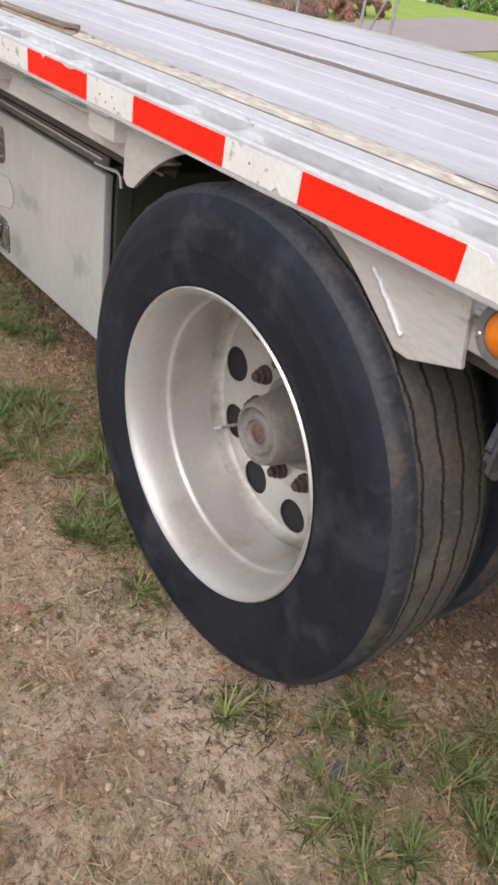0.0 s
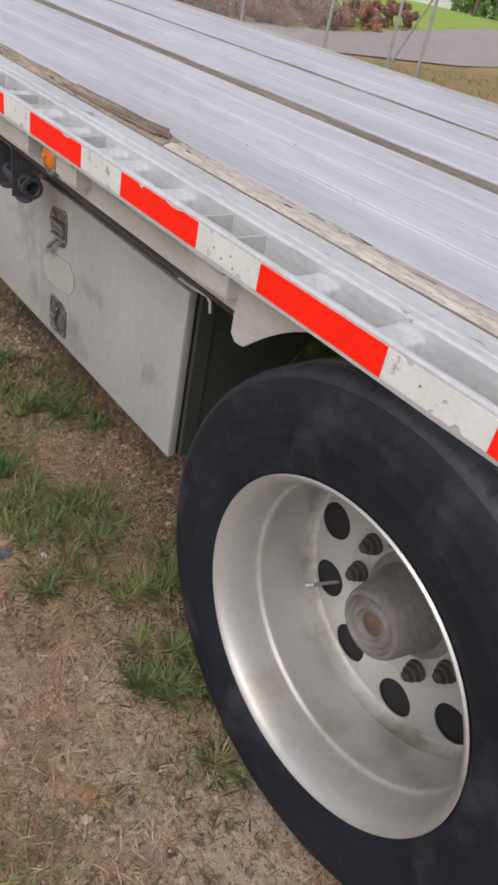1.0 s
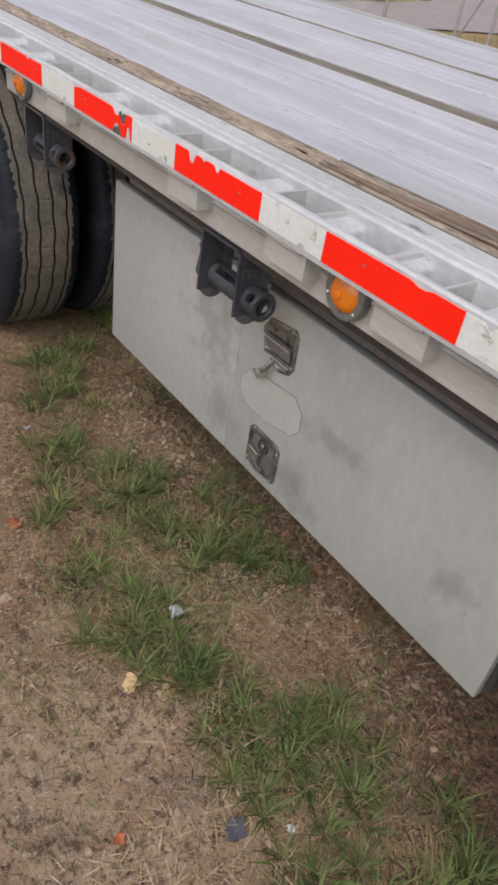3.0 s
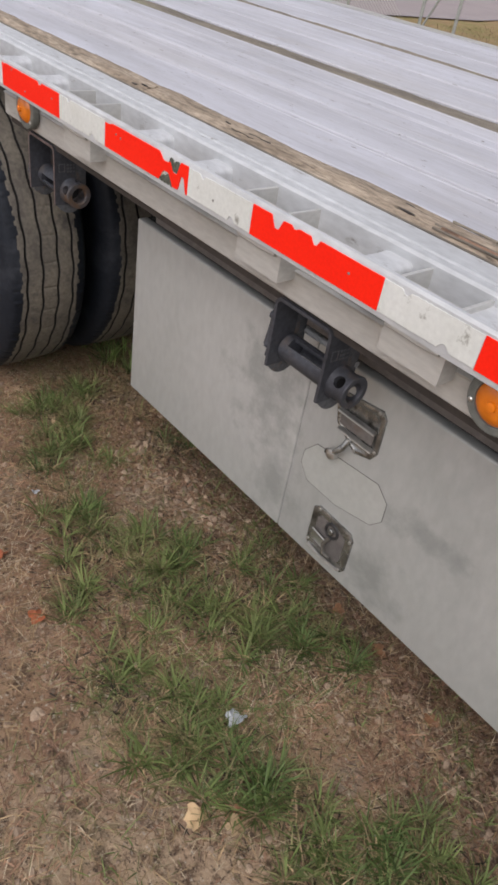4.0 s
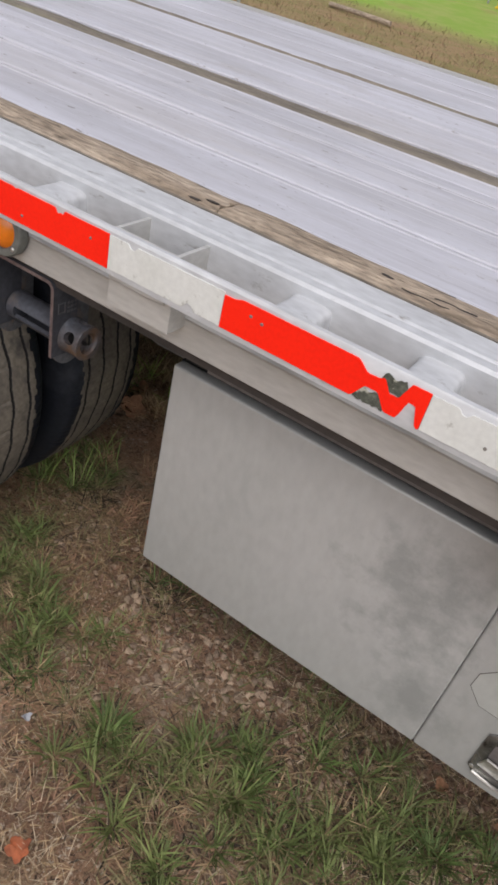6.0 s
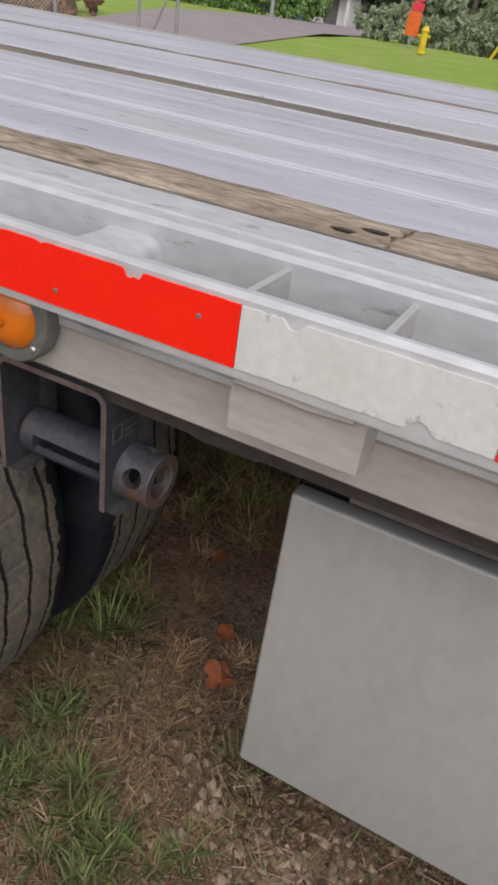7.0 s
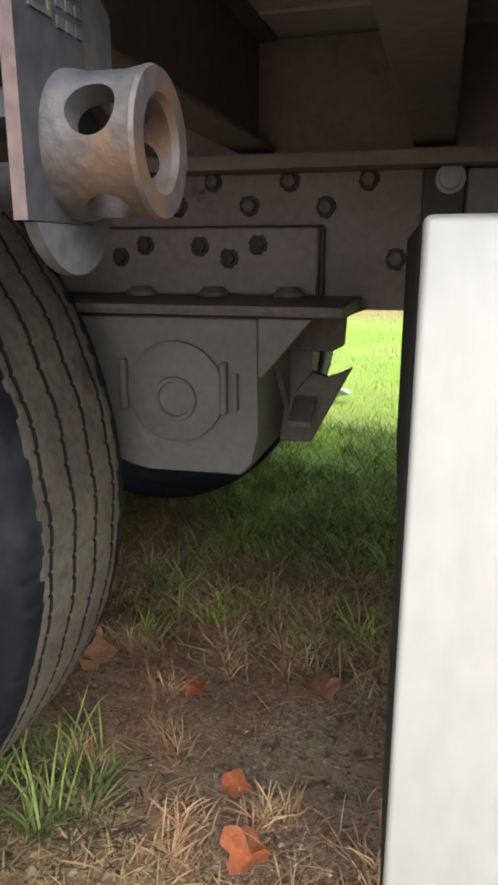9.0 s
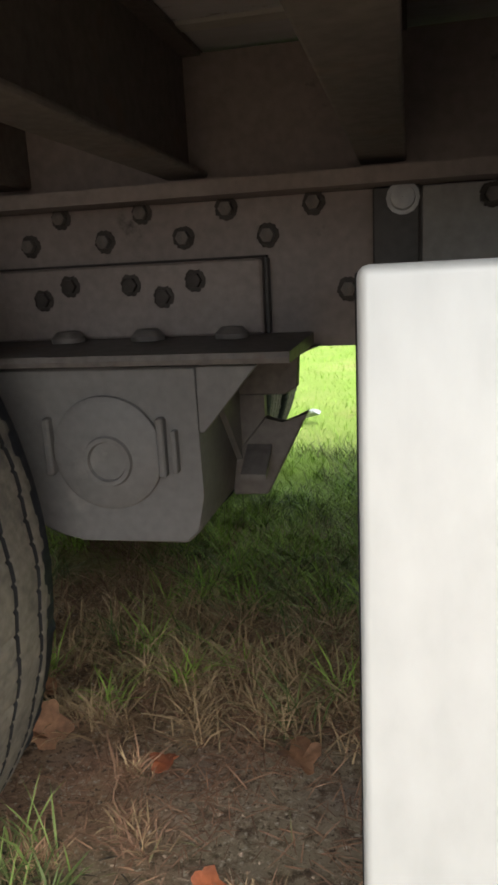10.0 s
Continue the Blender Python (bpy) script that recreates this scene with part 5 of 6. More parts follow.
def leaf_shape(size, curl, seed):
    r = random.Random(seed)
    bm = bmesh.new()
    pts = []
    n = 40
    for k in range(n):
        a = 2 * math.pi * k / n
        lobe = 0.66 + 0.34 * abs(math.cos(2.5 * a + 0.3)) ** 1.2
        rr = size * lobe * r.uniform(0.9, 1.06) * (1 + 0.25 * math.cos(a))
        pts.append((rr * math.cos(a), rr * math.sin(a), curl * size * (math.cos(a * 2 + seed) + 1) * 0.5 + 0.001))
    mid = bm.verts.new((0, 0, 0.002))
    vs = [bm.verts.new(p) for p in pts]
    for k in range(n):
        bm.faces.new((mid, vs[k], vs[(k + 1) % n]))
    r2 = bmesh.ops.extrude_face_region(bm, geom=list(bm.faces))
    for v in (g for g in r2["geom"] if isinstance(g, bmesh.types.BMVert)):
        v.co.z -= 0.0008
    return bm


LEAVES = [(-0.42, 0.94, 0.036, 1), (-0.22, 0.575, 0.050, 1), (-0.19, 0.975, 0.050, 0), (-0.285, 0.70, 0.036, 1), (-0.75, 1.11, 0.05, 0), (1.715, 0.022, 0.036, 1), (1.054, -0.178, 0.030, 2), (0.375, -0.277, 0.035, 1), (1.53, -0.283, 0.030, 0), (0.995, -0.23, 0.040, 2), (0.914, 0.395, 0.034, 0), (1.679, 0.025, 0.022, 1),
          (1.03, -0.16, 0.022, 0), (0.77, 0.40, 0.028, 0), (1.13, 0.36, 0.03, 0), (2.15, -0.31, 0.025, 0), (1.28, -0.42, 0.02, 1), (0.14, -0.28, 0.035, 1), (-0.70, 1.0, 0.06, 0)]
for k, (x, y, s, o) in enumerate(LEAVES):
    ob = new("fallen_leaf", mesh_of(leaf_shape((0.72 if y < 0.5 else 0.80) * s, rnd.uniform(0.3, 0.8), k), "fallen_leaf", (M["leafbrown"], M["leaf"], M["straw"])[o], 60))
    ob.matrix_world = pose(x, y, rise(x, y) + (0.003 if y < 0.5 else 0.010), rnd.uniform(-12, 12), rnd.uniform(-12, 12), rnd.uniform(0, 360))
    tagged(ob, ("brown dead leaf on the soil", "curled orange dead leaf on the soil", "bleached tan leaf on the soil")[o], "leaf", "fallen leaves")
ob = new("fallen_leaf", mesh_of(leaf_shape(0.05, 0.4, 77), "fallen_leaf", M["leafbrown"], 60))
ob.matrix_world = pose(-0.69, 0.985, rise(-0.69, 0.985) + 0.035, 68, 0, 20)
tagged(ob, "brown dead leaf leaning against the tyre", "leaf", "fallen leaves")
for k, (x, y, s) in enumerate(((0.873, -0.045, 0.042), (1.449, -0.112, 0.016), (1.369, 0.054, 0.016), (1.238, 0.05, 0.014), (-0.06, -0.085, 0.020), (-0.54, 3.81, 0.075))):
    ob = new("paper_scrap", mesh_of(leaf_shape((0.75 if y > 3 else 0.62) * s, 0.7, 40 + k), "paper_scrap", M["litter"], 40))
    ob.matrix_world = pose(x, y, rise(x, y) + (0.05 if y > 3 else 0.018 if k == 0 else 0.006), rnd.uniform(-20, 20), rnd.uniform(-20, 20), rnd.uniform(0, 360))
    tagged(ob, "crumpled white paper scrap on the lawn" if y > 3 else "small crumpled white paper scrap on the soil", "litter", "paper scraps")

# flat bluish scraps half sunk in the soil
for k, (x, y, q) in enumerate(((1.385, -0.215, 0.027), (2.871, 0.057, 0.029))):
    ob = new("flat_stone", mesh_of(leaf_shape(q, 0.15, 60 + k), "flat_stone", M["slate"], 40))
    ob.matrix_world = pose(x, y, rise(x, y) + 0.006, rnd.uniform(-6, 6), rnd.uniform(-6, 6), rnd.uniform(0, 360))
    tagged(ob, "flat blue-grey stone chip lying on the soil", "stone", "flat stones")

# ---- grass, straw, pebbles ----
# patches of green: x, y, spread, fullness
PATCHES = ((0.27, 0.02, 0.10, 0.8), (0.385, 0.20, 0.06, 0.6), (0.53, 0.33, 0.07, 0.8), (0.84, -0.12, 0.11, 1.0), (0.95, -0.10, 0.09, 0.9), (1.33, -0.03, 0.12, 1.2),
           (1.21, -0.09, 0.07, 0.7), (1.435, 0.045, 0.08, 0.9), (1.80, 0.12, 0.08, 0.8), (2.0, 0.05, 0.06, 0.7), (1.93, -0.03, 0.09, 1.0), (2.22, -0.04, 0.05, 0.5), (1.32, 0.10, 0.07, 0.7),
           (2.85, 0.19, 0.09, 0.8), (2.98, 0.02, 0.11, 0.7), (3.12, 0.25, 0.11, 0.9), (3.03, 0.43, 0.07, 0.7), (-0.39, 0.14, 0.11, 1.0), (0.08, -0.03, 0.07, 0.9), (0.37, -0.16, 0.07, 0.7),
           (0.45, 0.02, 0.09, 1.1), (0.69, 0.25, 0.07, 0.8), (0.78, 0.26, 0.06, 0.5), (1.07, -0.03, 0.07, 0.5), (-0.23, 0.10, 0.09, 1.0), (-0.17, 0.0, 0.06, 0.7), (0.21, -0.08, 0.06, 0.7),
           (0.56, 0.11, 0.07, 0.7), (0.69, 0.16, 0.07, 0.7), (0.82, 0.33, 0.06, 0.5), (-0.48, 0.33, 0.07, 0.5), (-0.56, 0.63, 0.08, 0.45), (-0.46, 0.55, 0.06, 0.35), (-0.66, 0.50, 0.07, 0.4),
           (1.58, -0.18, 0.08, 0.5), (1.68, 0.02, 0.08, 0.6), (0.62, -0.22, 0.07, 0.4), (2.66, -0.02, 0.06, 0.3), (1.62, 0.20, 0.06, 0.5), (-0.03, 0.40, 0.05, 0.4))


def blades(name, roots, mat, label, seed, lengths, width, lean, spread=None):
    """Curved blades tapering to a point, all in one mesh. lean: (at the root, at the tip) in radians from upright,
    each a range; spread: the way each blade falls, otherwise any."""
    g = np.random.default_rng(seed)
    n = len(roots)
    root = np.array([(x, y, rise(x, y) - 0.003) for x, y in roots])
    h = g.uniform(*lengths, n) * g.uniform(0.75, 1.15, n)
    a = np.array(spread) + g.normal(0, 0.5, n) if spread is not None else g.uniform(0, 2 * np.pi, n)
    l0, l1 = g.uniform(*lean[0], n), g.uniform(*lean[1], n)
    side = a + g.normal(0, 0.35, n)
    across = np.stack([-np.sin(side), np.cos(side), g.uniform(-0.4, 0.4, n)], 1) * (width * g.uniform(0.6, 1.35, n))[:, None]
    verts = np.zeros((n, 7, 3))
    at, before = root.copy(), 0.0
    for k, (q, w) in enumerate(((0.0, 0.8), (0.4, 1.0), (0.75, 0.6), (1.0, 0.0))):
        l = l0 + (l1 - l0) * (q + before) / 2
        d = (q - before) * h
        at = at + np.stack([np.cos(a) * np.sin(l) * d, np.sin(a) * np.sin(l) * d, np.cos(l) * d], 1)
        at[:, 2] = np.maximum(at[:, 2], root[:, 2] + 0.003)
        before = q
        if k < 3:
            verts[:, 2 * k], verts[:, 2 * k + 1] = at - across * w, at + across * w
        else:
            verts[:, 6] = at
    base = 7 * np.arange(n)[:, None]
    loops = (base + np.array([[0, 1, 3, 2, 2, 3, 5, 4, 4, 5, 6]])).ravel()
    starts = (11 * np.arange(n)[:, None] + np.array([[0, 4, 8]])).ravel()
    me = bpy.data.meshes.new(name)
    me.vertices.add(7 * n)
    me.vertices.foreach_set("co", verts.ravel())
    me.loops.add(11 * n)
    me.loops.foreach_set("vertex_index", loops.astype(np.int32))
    me.polygons.add(3 * n)
    me.polygons.foreach_set("loop_start", starts.astype(np.int32))
    me.update(calc_edges=True)
    me.materials.append(mat)
    me.shade_smooth()
    return tagged(new(name, me), label, "grass", kind="stuff")


def free(x, y):
    """No blades under the tyres."""
    return not any(abs(x - c) < 0.16 and 0 < y < 0.63 for c in (2.352, -0.912))


r = random.Random(3)


BARE = ((2.58, -0.14, 0.42), (0.25, 0.20, 0.20), (1.12, -0.50, 0.40), (1.55, 0.33, 0.22), (0.10, 0.35, 0.2), (-0.15, 0.82, 0.16), (0.62, -0.36, 0.2), (1.72, -0.45, 0.25))


def bare(x, y):
    """How bare the soil lies here, from 0 to 1, with ragged edges."""
    ragged = 0.5 * noise.noise((x * 7, y * 7, 2.5))
    return max(min(max(1.5 - 1.3 * math.hypot(x - a, y - b) / q + ragged, 0), 1) for a, b, q in BARE)


def cluster(centres, count, spread):
    out = []
    for tx, ty in centres:
        for _ in range(r.randint(count // 2, count)):
            k = r.choice((0.5, 1.0))
            p = (r.gauss(tx, spread * 1.3 * k), r.gauss(ty, spread * k))
            if free(*p):
                out.append(p)
    return out


def scatter(count, xs, ys, seed, freq, lo, hi):
    out = []
    while len(out) < count:
        x, y = r.uniform(*xs), r.uniform(*ys)
        if noise.noise((x * freq, y * freq, seed)) + 0.5 * noise.noise((x * freq * 3, y * freq * 3, seed + 5)) > r.uniform(lo, hi) and free(x, y) and r.random() > 0.8 * bare(x, y):
            out.append((x, y))
    return out


def tussocks(per_patch, per_tuft, reach):
    """Roots and fall directions: each patch holds several tufts whose blades fan outwards."""
    roots, falls = [], []
    for px, py, wide, full in PATCHES:
        for _ in range(int(per_patch * full * (wide / 0.08) ** 1.5 + 0.7)):
            tx, ty = r.gauss(px, wide * 0.7), r.gauss(py, wide * 0.55)
            for _ in range(r.randint(per_tuft // 3, per_tuft)):
                a = r.uniform(0, 2 * math.pi)
                d = reach * r.random()
                p = (tx + d * math.cos(a), ty + d * math.sin(a))
                if free(*p):
                    roots.append(p)
                    falls.append(a)
    return roots, falls


roots, falls = tussocks(8, 50, 0.020)
blades("grass_tufts", roots, M["grass"], "green grass tufts on sandy soil", 5, (0.03, 0.10), 0.0017, ((0.1, 1.0), (0.9, 1.75)), falls)
roots, falls = tussocks(5, 24, 0.026)
blades("olive_tufts", roots, M["olive"], "yellowing grass in the tufts", 55, (0.03, 0.085), 0.0015, ((0.3, 1.0), (1.2, 1.8)), falls)
roots, falls = tussocks(4, 22, 0.030)
blades("dry_tufts", roots, M["straw"], "dry stalks in the grass tufts", 56, (0.03, 0.09), 0.0011, ((0.5, 1.2), (1.3, 1.75)), falls)
# short dark blades stand for the shade at the foot of each tuft
blades("dead_grass_thatch", cluster([p[:2] for p in PATCHES], 170, 0.065), M["tuftshade"], "dark blades standing for the shade at the foot of the tufts", 58, (0.02, 0.05), 0.0016, ((0.9, 1.4), (1.3, 1.6)))
blades("grass_fringe", cluster([p[:2] for p in PATCHES], 120, 0.10), M["olive"], "short olive grass round the tufts", 25, (0.02, 0.06), 0.0012, ((0.4, 1.2), (1.2, 1.7)))
blades("short_grass", scatter(9000, (-1.6, 3.8), (-0.85, 0.55), 4, 2.0, -0.05, 0.7), M["grass"], "short sparse green grass on sandy soil", 15, (0.02, 0.055), 0.0011, ((0.3, 1.1), (0.9, 1.7)))
blades("olive_mat", scatter(6000, (-1.6, 3.8), (-0.85, 0.55), 104, 1.7, -0.1, 0.6), M["olive"], "matted olive grass on sandy soil", 57, (0.02, 0.06), 0.0010, ((0.8, 1.4), (1.3, 1.65)))
FLAT = ((1.05, 1.5), (1.35, 1.62))
blades("dry_grass", scatter(30000, (-1.6, 3.8), (-0.85, 0.6), 14, 1.5, -0.5, 0.5), M["straw"], "flattened dry tan grass on the soil", 6, (0.02, 0.06), 0.0010, FLAT)
blades("red_brown_grass", scatter(34000, (-1.6, 3.8), (-0.85, 1.5), 34, 1.8, -0.2, 0.5), M["redstraw"], "flattened reddish dead grass on the soil", 16, (0.02, 0.06), 0.0011, FLAT)
blades("dark_dead_grass", scatter(8000, (-1.6, 3.8), (-0.85, 0.8), 54, 2.2, -0.3, 0.5), M["littershade"], "dark rotten grass on the soil", 26, (0.015, 0.05), 0.0009, FLAT)
blades("pale_straw", scatter(11000, (-1.6, 3.8), (-0.85, 0.8), 64, 1.3, -0.3, 0.5), M["palestraw"], "pale bleached straw on the soil", 27, (0.02, 0.07), 0.0006, ((0.9, 1.45), (1.3, 1.62)))
blades("tall_grass", cluster([(-0.60, 0.50), (-0.66, 0.60), (-0.57, 0.72), (-0.75, 0.45), (-0.53, 0.55)], 20, 0.030), M["tallgrass"], "tall green grass beside the tyre", 17, (0.09, 0.20), 0.0018, ((0.0, 0.5), (0.5, 1.5)))
DRY = [(-0.44, 0.80), (-0.40, 0.76), (-0.19, 0.66), (-0.22, 0.64), (-0.30, 1.12), (-0.24, 1.14), (-0.12, 1.25), (-0.06, 1.20), (-0.52, 1.25), (-0.46, 1.18), (0.0, 0.68), (0.03, 0.74), (-0.62, 1.05), (-0.55, 0.70), (-0.36, 1.28),
       (-0.22, 1.35), (-0.62, 1.35), (-0.42, 1.42), (-0.08, 1.10), (-0.04, 1.05), (-0.34, 0.62), (-0.05, 0.60), (-0.48, 0.92), (-0.33, 0.55), (-0.16, 1.13)]
blades("dry_clumps", cluster(DRY, 30, 0.014), M["straw"], "dry tan grass clumps under the deck", 18, (0.03, 0.085), 0.0013, ((0.1, 0.9), (0.9, 1.7)))
blades("dead_clumps", cluster(DRY, 55, 0.024), M["redstraw"], "reddish dead grass in the clumps under the deck", 28, (0.03, 0.085), 0.0013, ((0.3, 1.1), (1.1, 1.7)))
blades("shaded_straw", scatter(3200, (-2.0, 0.6), (0.5, 1.8), 44, 2.0, -0.1, 0.6), M["redstraw"], "dry grass lying in the shade under the deck", 19, (0.03, 0.09), 0.0010, FLAT)
shade = [p for p in scatter(1700, (-2.4, 1.2), (1.0, 3.2), 24, 1.6, -0.6, 0.5) if p[1] > 1.08 and r.random() < (p[1] - 0.85) / 0.9]
blades("matted_grass", [p for p in scatter(9000, (-1.4, 0.5), (1.05, 2.1), 84, 2.4, -0.6, 0.4) if r.random() < (p[1] - 0.95) / 0.35], M["straw"], "matted dry grass under the deck", 29, (0.03, 0.10), 0.0013, ((0.4, 1.2), (1.1, 1.7)))
blades("matted_dead_grass", [p for p in scatter(6000, (-1.4, 0.5), (1.05, 2.1), 94, 2.4, -0.6, 0.4) if r.random() < (p[1] - 0.95) / 0.35], M["redstraw"], "matted reddish grass under the deck", 39, (0.03, 0.10), 0.0013, ((0.4, 1.2), (1.1, 1.7)))
blades("shaded_grass", cluster(shade[::2], 40, 0.024), M["grass"], "green grass in the shade under the deck", 7, (0.06, 0.15), 0.0015, ((0.2, 1.0), (0.9, 1.8)))
blades("fresh_grass", cluster([p for p in shade[1::2] if r.random() < (p[1] - 1.0) / 0.9], 48, 0.024), M["lawn"], "fresh green grass in the shade under the deck", 37, (0.06, 0.15), 0.0015, ((0.2, 0.9), (0.8, 1.7)))
blades("yellowing_grass", cluster([p for p in shade if p[1] < 2.2], 22, 0.030), M["olive"], "yellowing grass in the shade under the deck", 47, (0.05, 0.13), 0.0014, ((0.3, 1.1), (1.0, 1.8)))
blades("tangled_grass", cluster([(r.gauss(-0.35, 0.40), r.uniform(1.0, 1.5)) for _ in range(150)], 34, 0.022), M["straw"], "tangled dry tan grass under the deck", 48, (0.05, 0.12), 0.0015, ((0.3, 1.0), (1.0, 1.8)))
blades("lawn_grass", [(r.uniform(-1.2 - y * 0.45, 0.9 + y * 0.1), y) for y in (2.0 + 9.7 * r.random() ** 1.7 for _ in range(26000))], M["lawn"], "bright green lawn beyond the trailer", 8, (0.025, 0.07), 0.0022, ((0.0, 0.6), (0.5, 1.4)))
blades("verge_grass", [(r.uniform(-9.5, -2.2), r.uniform(12.0, 19.0)) for _ in range(2600)], M["olive"], "dull green grass on the far verge", 88, (0.04, 0.14), 0.005, ((0.2, 1.2), (0.8, 1.7)))
blades("verge_weeds", [(r.uniform(-9.5, -2.2), r.uniform(12.0, 19.0)) for _ in range(1800)], M["redstraw"], "red-brown dead weeds on the far verge", 89, (0.04, 0.16), 0.005, ((0.2, 1.2), (0.8, 1.7)))
# leaf litter along the toolbox, thick and dark to stand for its shade
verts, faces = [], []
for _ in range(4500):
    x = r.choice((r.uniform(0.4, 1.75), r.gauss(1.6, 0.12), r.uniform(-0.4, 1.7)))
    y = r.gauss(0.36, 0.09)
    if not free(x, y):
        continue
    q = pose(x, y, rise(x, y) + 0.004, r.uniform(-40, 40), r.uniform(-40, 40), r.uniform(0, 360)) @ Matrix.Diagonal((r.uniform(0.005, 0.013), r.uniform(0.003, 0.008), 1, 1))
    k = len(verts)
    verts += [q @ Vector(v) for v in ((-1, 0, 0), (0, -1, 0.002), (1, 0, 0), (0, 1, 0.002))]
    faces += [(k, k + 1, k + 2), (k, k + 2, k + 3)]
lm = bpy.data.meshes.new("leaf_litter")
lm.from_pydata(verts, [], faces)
lm.materials.append(M["littershade"])
tagged(new("leaf_litter", lm), "brown leaf litter, dense and dark for the shade along the toolbox", "leaf litter", kind="stuff")


def pebbles(name, spots, label, seed, sizes, mat="stone"):
    rr = random.Random(seed)
    t = (1 + 5 ** 0.5) / 2
    ico = [Vector(v).normalized() for v in ((-1, t, 0), (1, t, 0), (-1, -t, 0), (1, -t, 0), (0, -1, t), (0, 1, t), (0, -1, -t), (0, 1, -t), (t, 0, -1), (t, 0, 1), (-t, 0, -1), (-t, 0, 1))]
    tri = ((0, 11, 5), (0, 5, 1), (0, 1, 7), (0, 7, 10), (0, 10, 11), (1, 5, 9), (5, 11, 4), (11, 10, 2), (10, 7, 6), (7, 1, 8), (3, 9, 4), (3, 4, 2), (3, 2, 6), (3, 6, 8), (3, 8, 9), (4, 9, 5), (2, 4, 11), (6, 2, 10), (8, 6, 7), (9, 8, 1))
    verts, faces = [], []
    for x, y in spots:
        s = sizes[0] + (sizes[1] - sizes[0]) * rr.random() ** 3
        m = Matrix.Translation((x, y, rise(x, y) + s * 0.05)) @ pose(0, 0, 0, rr.uniform(-30, 30), rr.uniform(-30, 30), rr.uniform(0, 360)) @ Matrix.Diagonal((s * rr.uniform(0.8, 1.4), s, s * rr.uniform(0.4, 0.7), 1))
        base = len(verts)
        verts += [m @ (v * rr.uniform(0.7, 1.2)) for v in ico]
        faces += [(a + base, b + base, c + base) for a, b, c in tri]
    me = bpy.data.meshes.new(name)
    me.from_pydata(verts, [], faces)
    me.materials.append(M[mat])
    return tagged(new(name, me), label, "gravel", kind="stuff")


spots = [(r.gauss(0.16, 0.26), r.gauss(0.27, 0.09)) for _ in range(600)] + [(r.gauss(1.1, 0.45), r.gauss(0.34, 0.06)) for _ in range(500)]
spots += [(r.gauss(2.90, 0.12), r.gauss(0.47, 0.12)) for _ in range(700)] + [(r.uniform(-1.5, 3.7), r.uniform(-0.8, 0.5)) for _ in range(3200)]
pebbles("pebble_bed", [(r.gauss(0.18, 0.24), r.gauss(0.28, 0.055)) for _ in range(260)] + [(r.uniform(0.4, 1.4), r.gauss(0.37, 0.03)) for _ in range(160)], "pale pebbles along the toolbox", 19, (0.003, 0.013))
pebbles("gravel", [p for p in spots if free(*p)], "small pale stones scattered on the soil", 9, (0.002, 0.014))

pebbles("soil_crumbs", scatter(5200, (-1.3, 3.5), (-0.8, 0.6), 124, 2.4, -0.5, 0.5), "dark crumbs of soil and bark", 29, (0.0018, 0.0065), "littershade")
pebbles("sand_grit", scatter(4200, (-1.3, 3.5), (-0.8, 0.9), 134, 2.0, -0.5, 0.5), "pale coarse sand grains on the soil", 39, (0.0015, 0.006))

# ---- across the lawn ----
verts, faces = [], []
ys = list(np.linspace(6, 75, 60))
for y in ys:
    for q in range(9):
        near, over_there = -10.3 - 0.045 * (y - 11), -14.0 - 0.26 * (y - 12)
        x = near + (over_there - near) * q / 8
        verts.append((x, y, rise(x, y) + 0.03))
for k in range(len(ys) - 1):
    for q in range(8):
        faces.append((k * 9 + q, k * 9 + q + 1, k * 9 + q + 10, k * 9 + q + 9))
me = bpy.data.meshes.new("road")
me.from_pydata(verts, [], faces)
me.materials.append(M["asphalt"])
tagged(new("road", me), "pale grey asphalt road beyond the fence", "road", kind="structure")
lg = thing("fallen_log", "pale weathered log lying on the dry verge", "log")
part("log", tube([(-8.4, 16.9, rise(-8.4, 16.9) + 0.08), (-7.6, 16.6, rise(-7.6, 16.6) + 0.10), (-6.6, 16.5, rise(-6.6, 16.5) + 0.08)], 0.055, 10), M["wood"], lg)

# chain-link fence
fence = thing("chain_link_fence", "galvanised chain-link fence along the lawn", "fence")
def fy(x):
    return 13.3 + 0.35 * x


FENCE_L, FENCE_R, TALL = -23.0, -7.6, 2.15
for x in [-7.0 - 1.93 * k for k in range(0, 9)] + [FENCE_R]:
    FY = fy(x)
    g = rise(x, FY)
    part("post", tube([(x, FY, g - 0.05), (x, FY, g + TALL + 0.05)], 0.03, 10), M["galv"], fence)
part("top_rail", tube([(FENCE_L, fy(FENCE_L), TALL), (FENCE_R, fy(FENCE_R), TALL)], 0.02, 8), M["galv"], fence)
verts, faces = [], []
step = 0.06
for k in range(int((FENCE_R - FENCE_L + TALL) / step)):
    for s in (1, -1):
        x0 = FENCE_L + k * step
        a = [(x0, 0.03), (x0 - (TALL - 0.05) * s, TALL - 0.02)]
        if max(p[0] for p in a) > FENCE_R:
            continue
        base = len(verts)
        for x, z in a:
            verts += [(x - 0.004, fy(x) + 0.004 * s, z), (x + 0.004, fy(x) + 0.004 * s, z), (x, fy(x) + 0.004 * s + 0.003, z)]
        faces += [(base, base + 1, base + 4, base + 3), (base + 1, base + 2, base + 5, base + 4), (base + 2, base, base + 3, base + 5)]
me = bpy.data.meshes.new("mesh")
me.from_pydata(verts, [], faces)
me.materials.append(M["wire"])
part("mesh", me, None, fence, "diamond wire mesh")
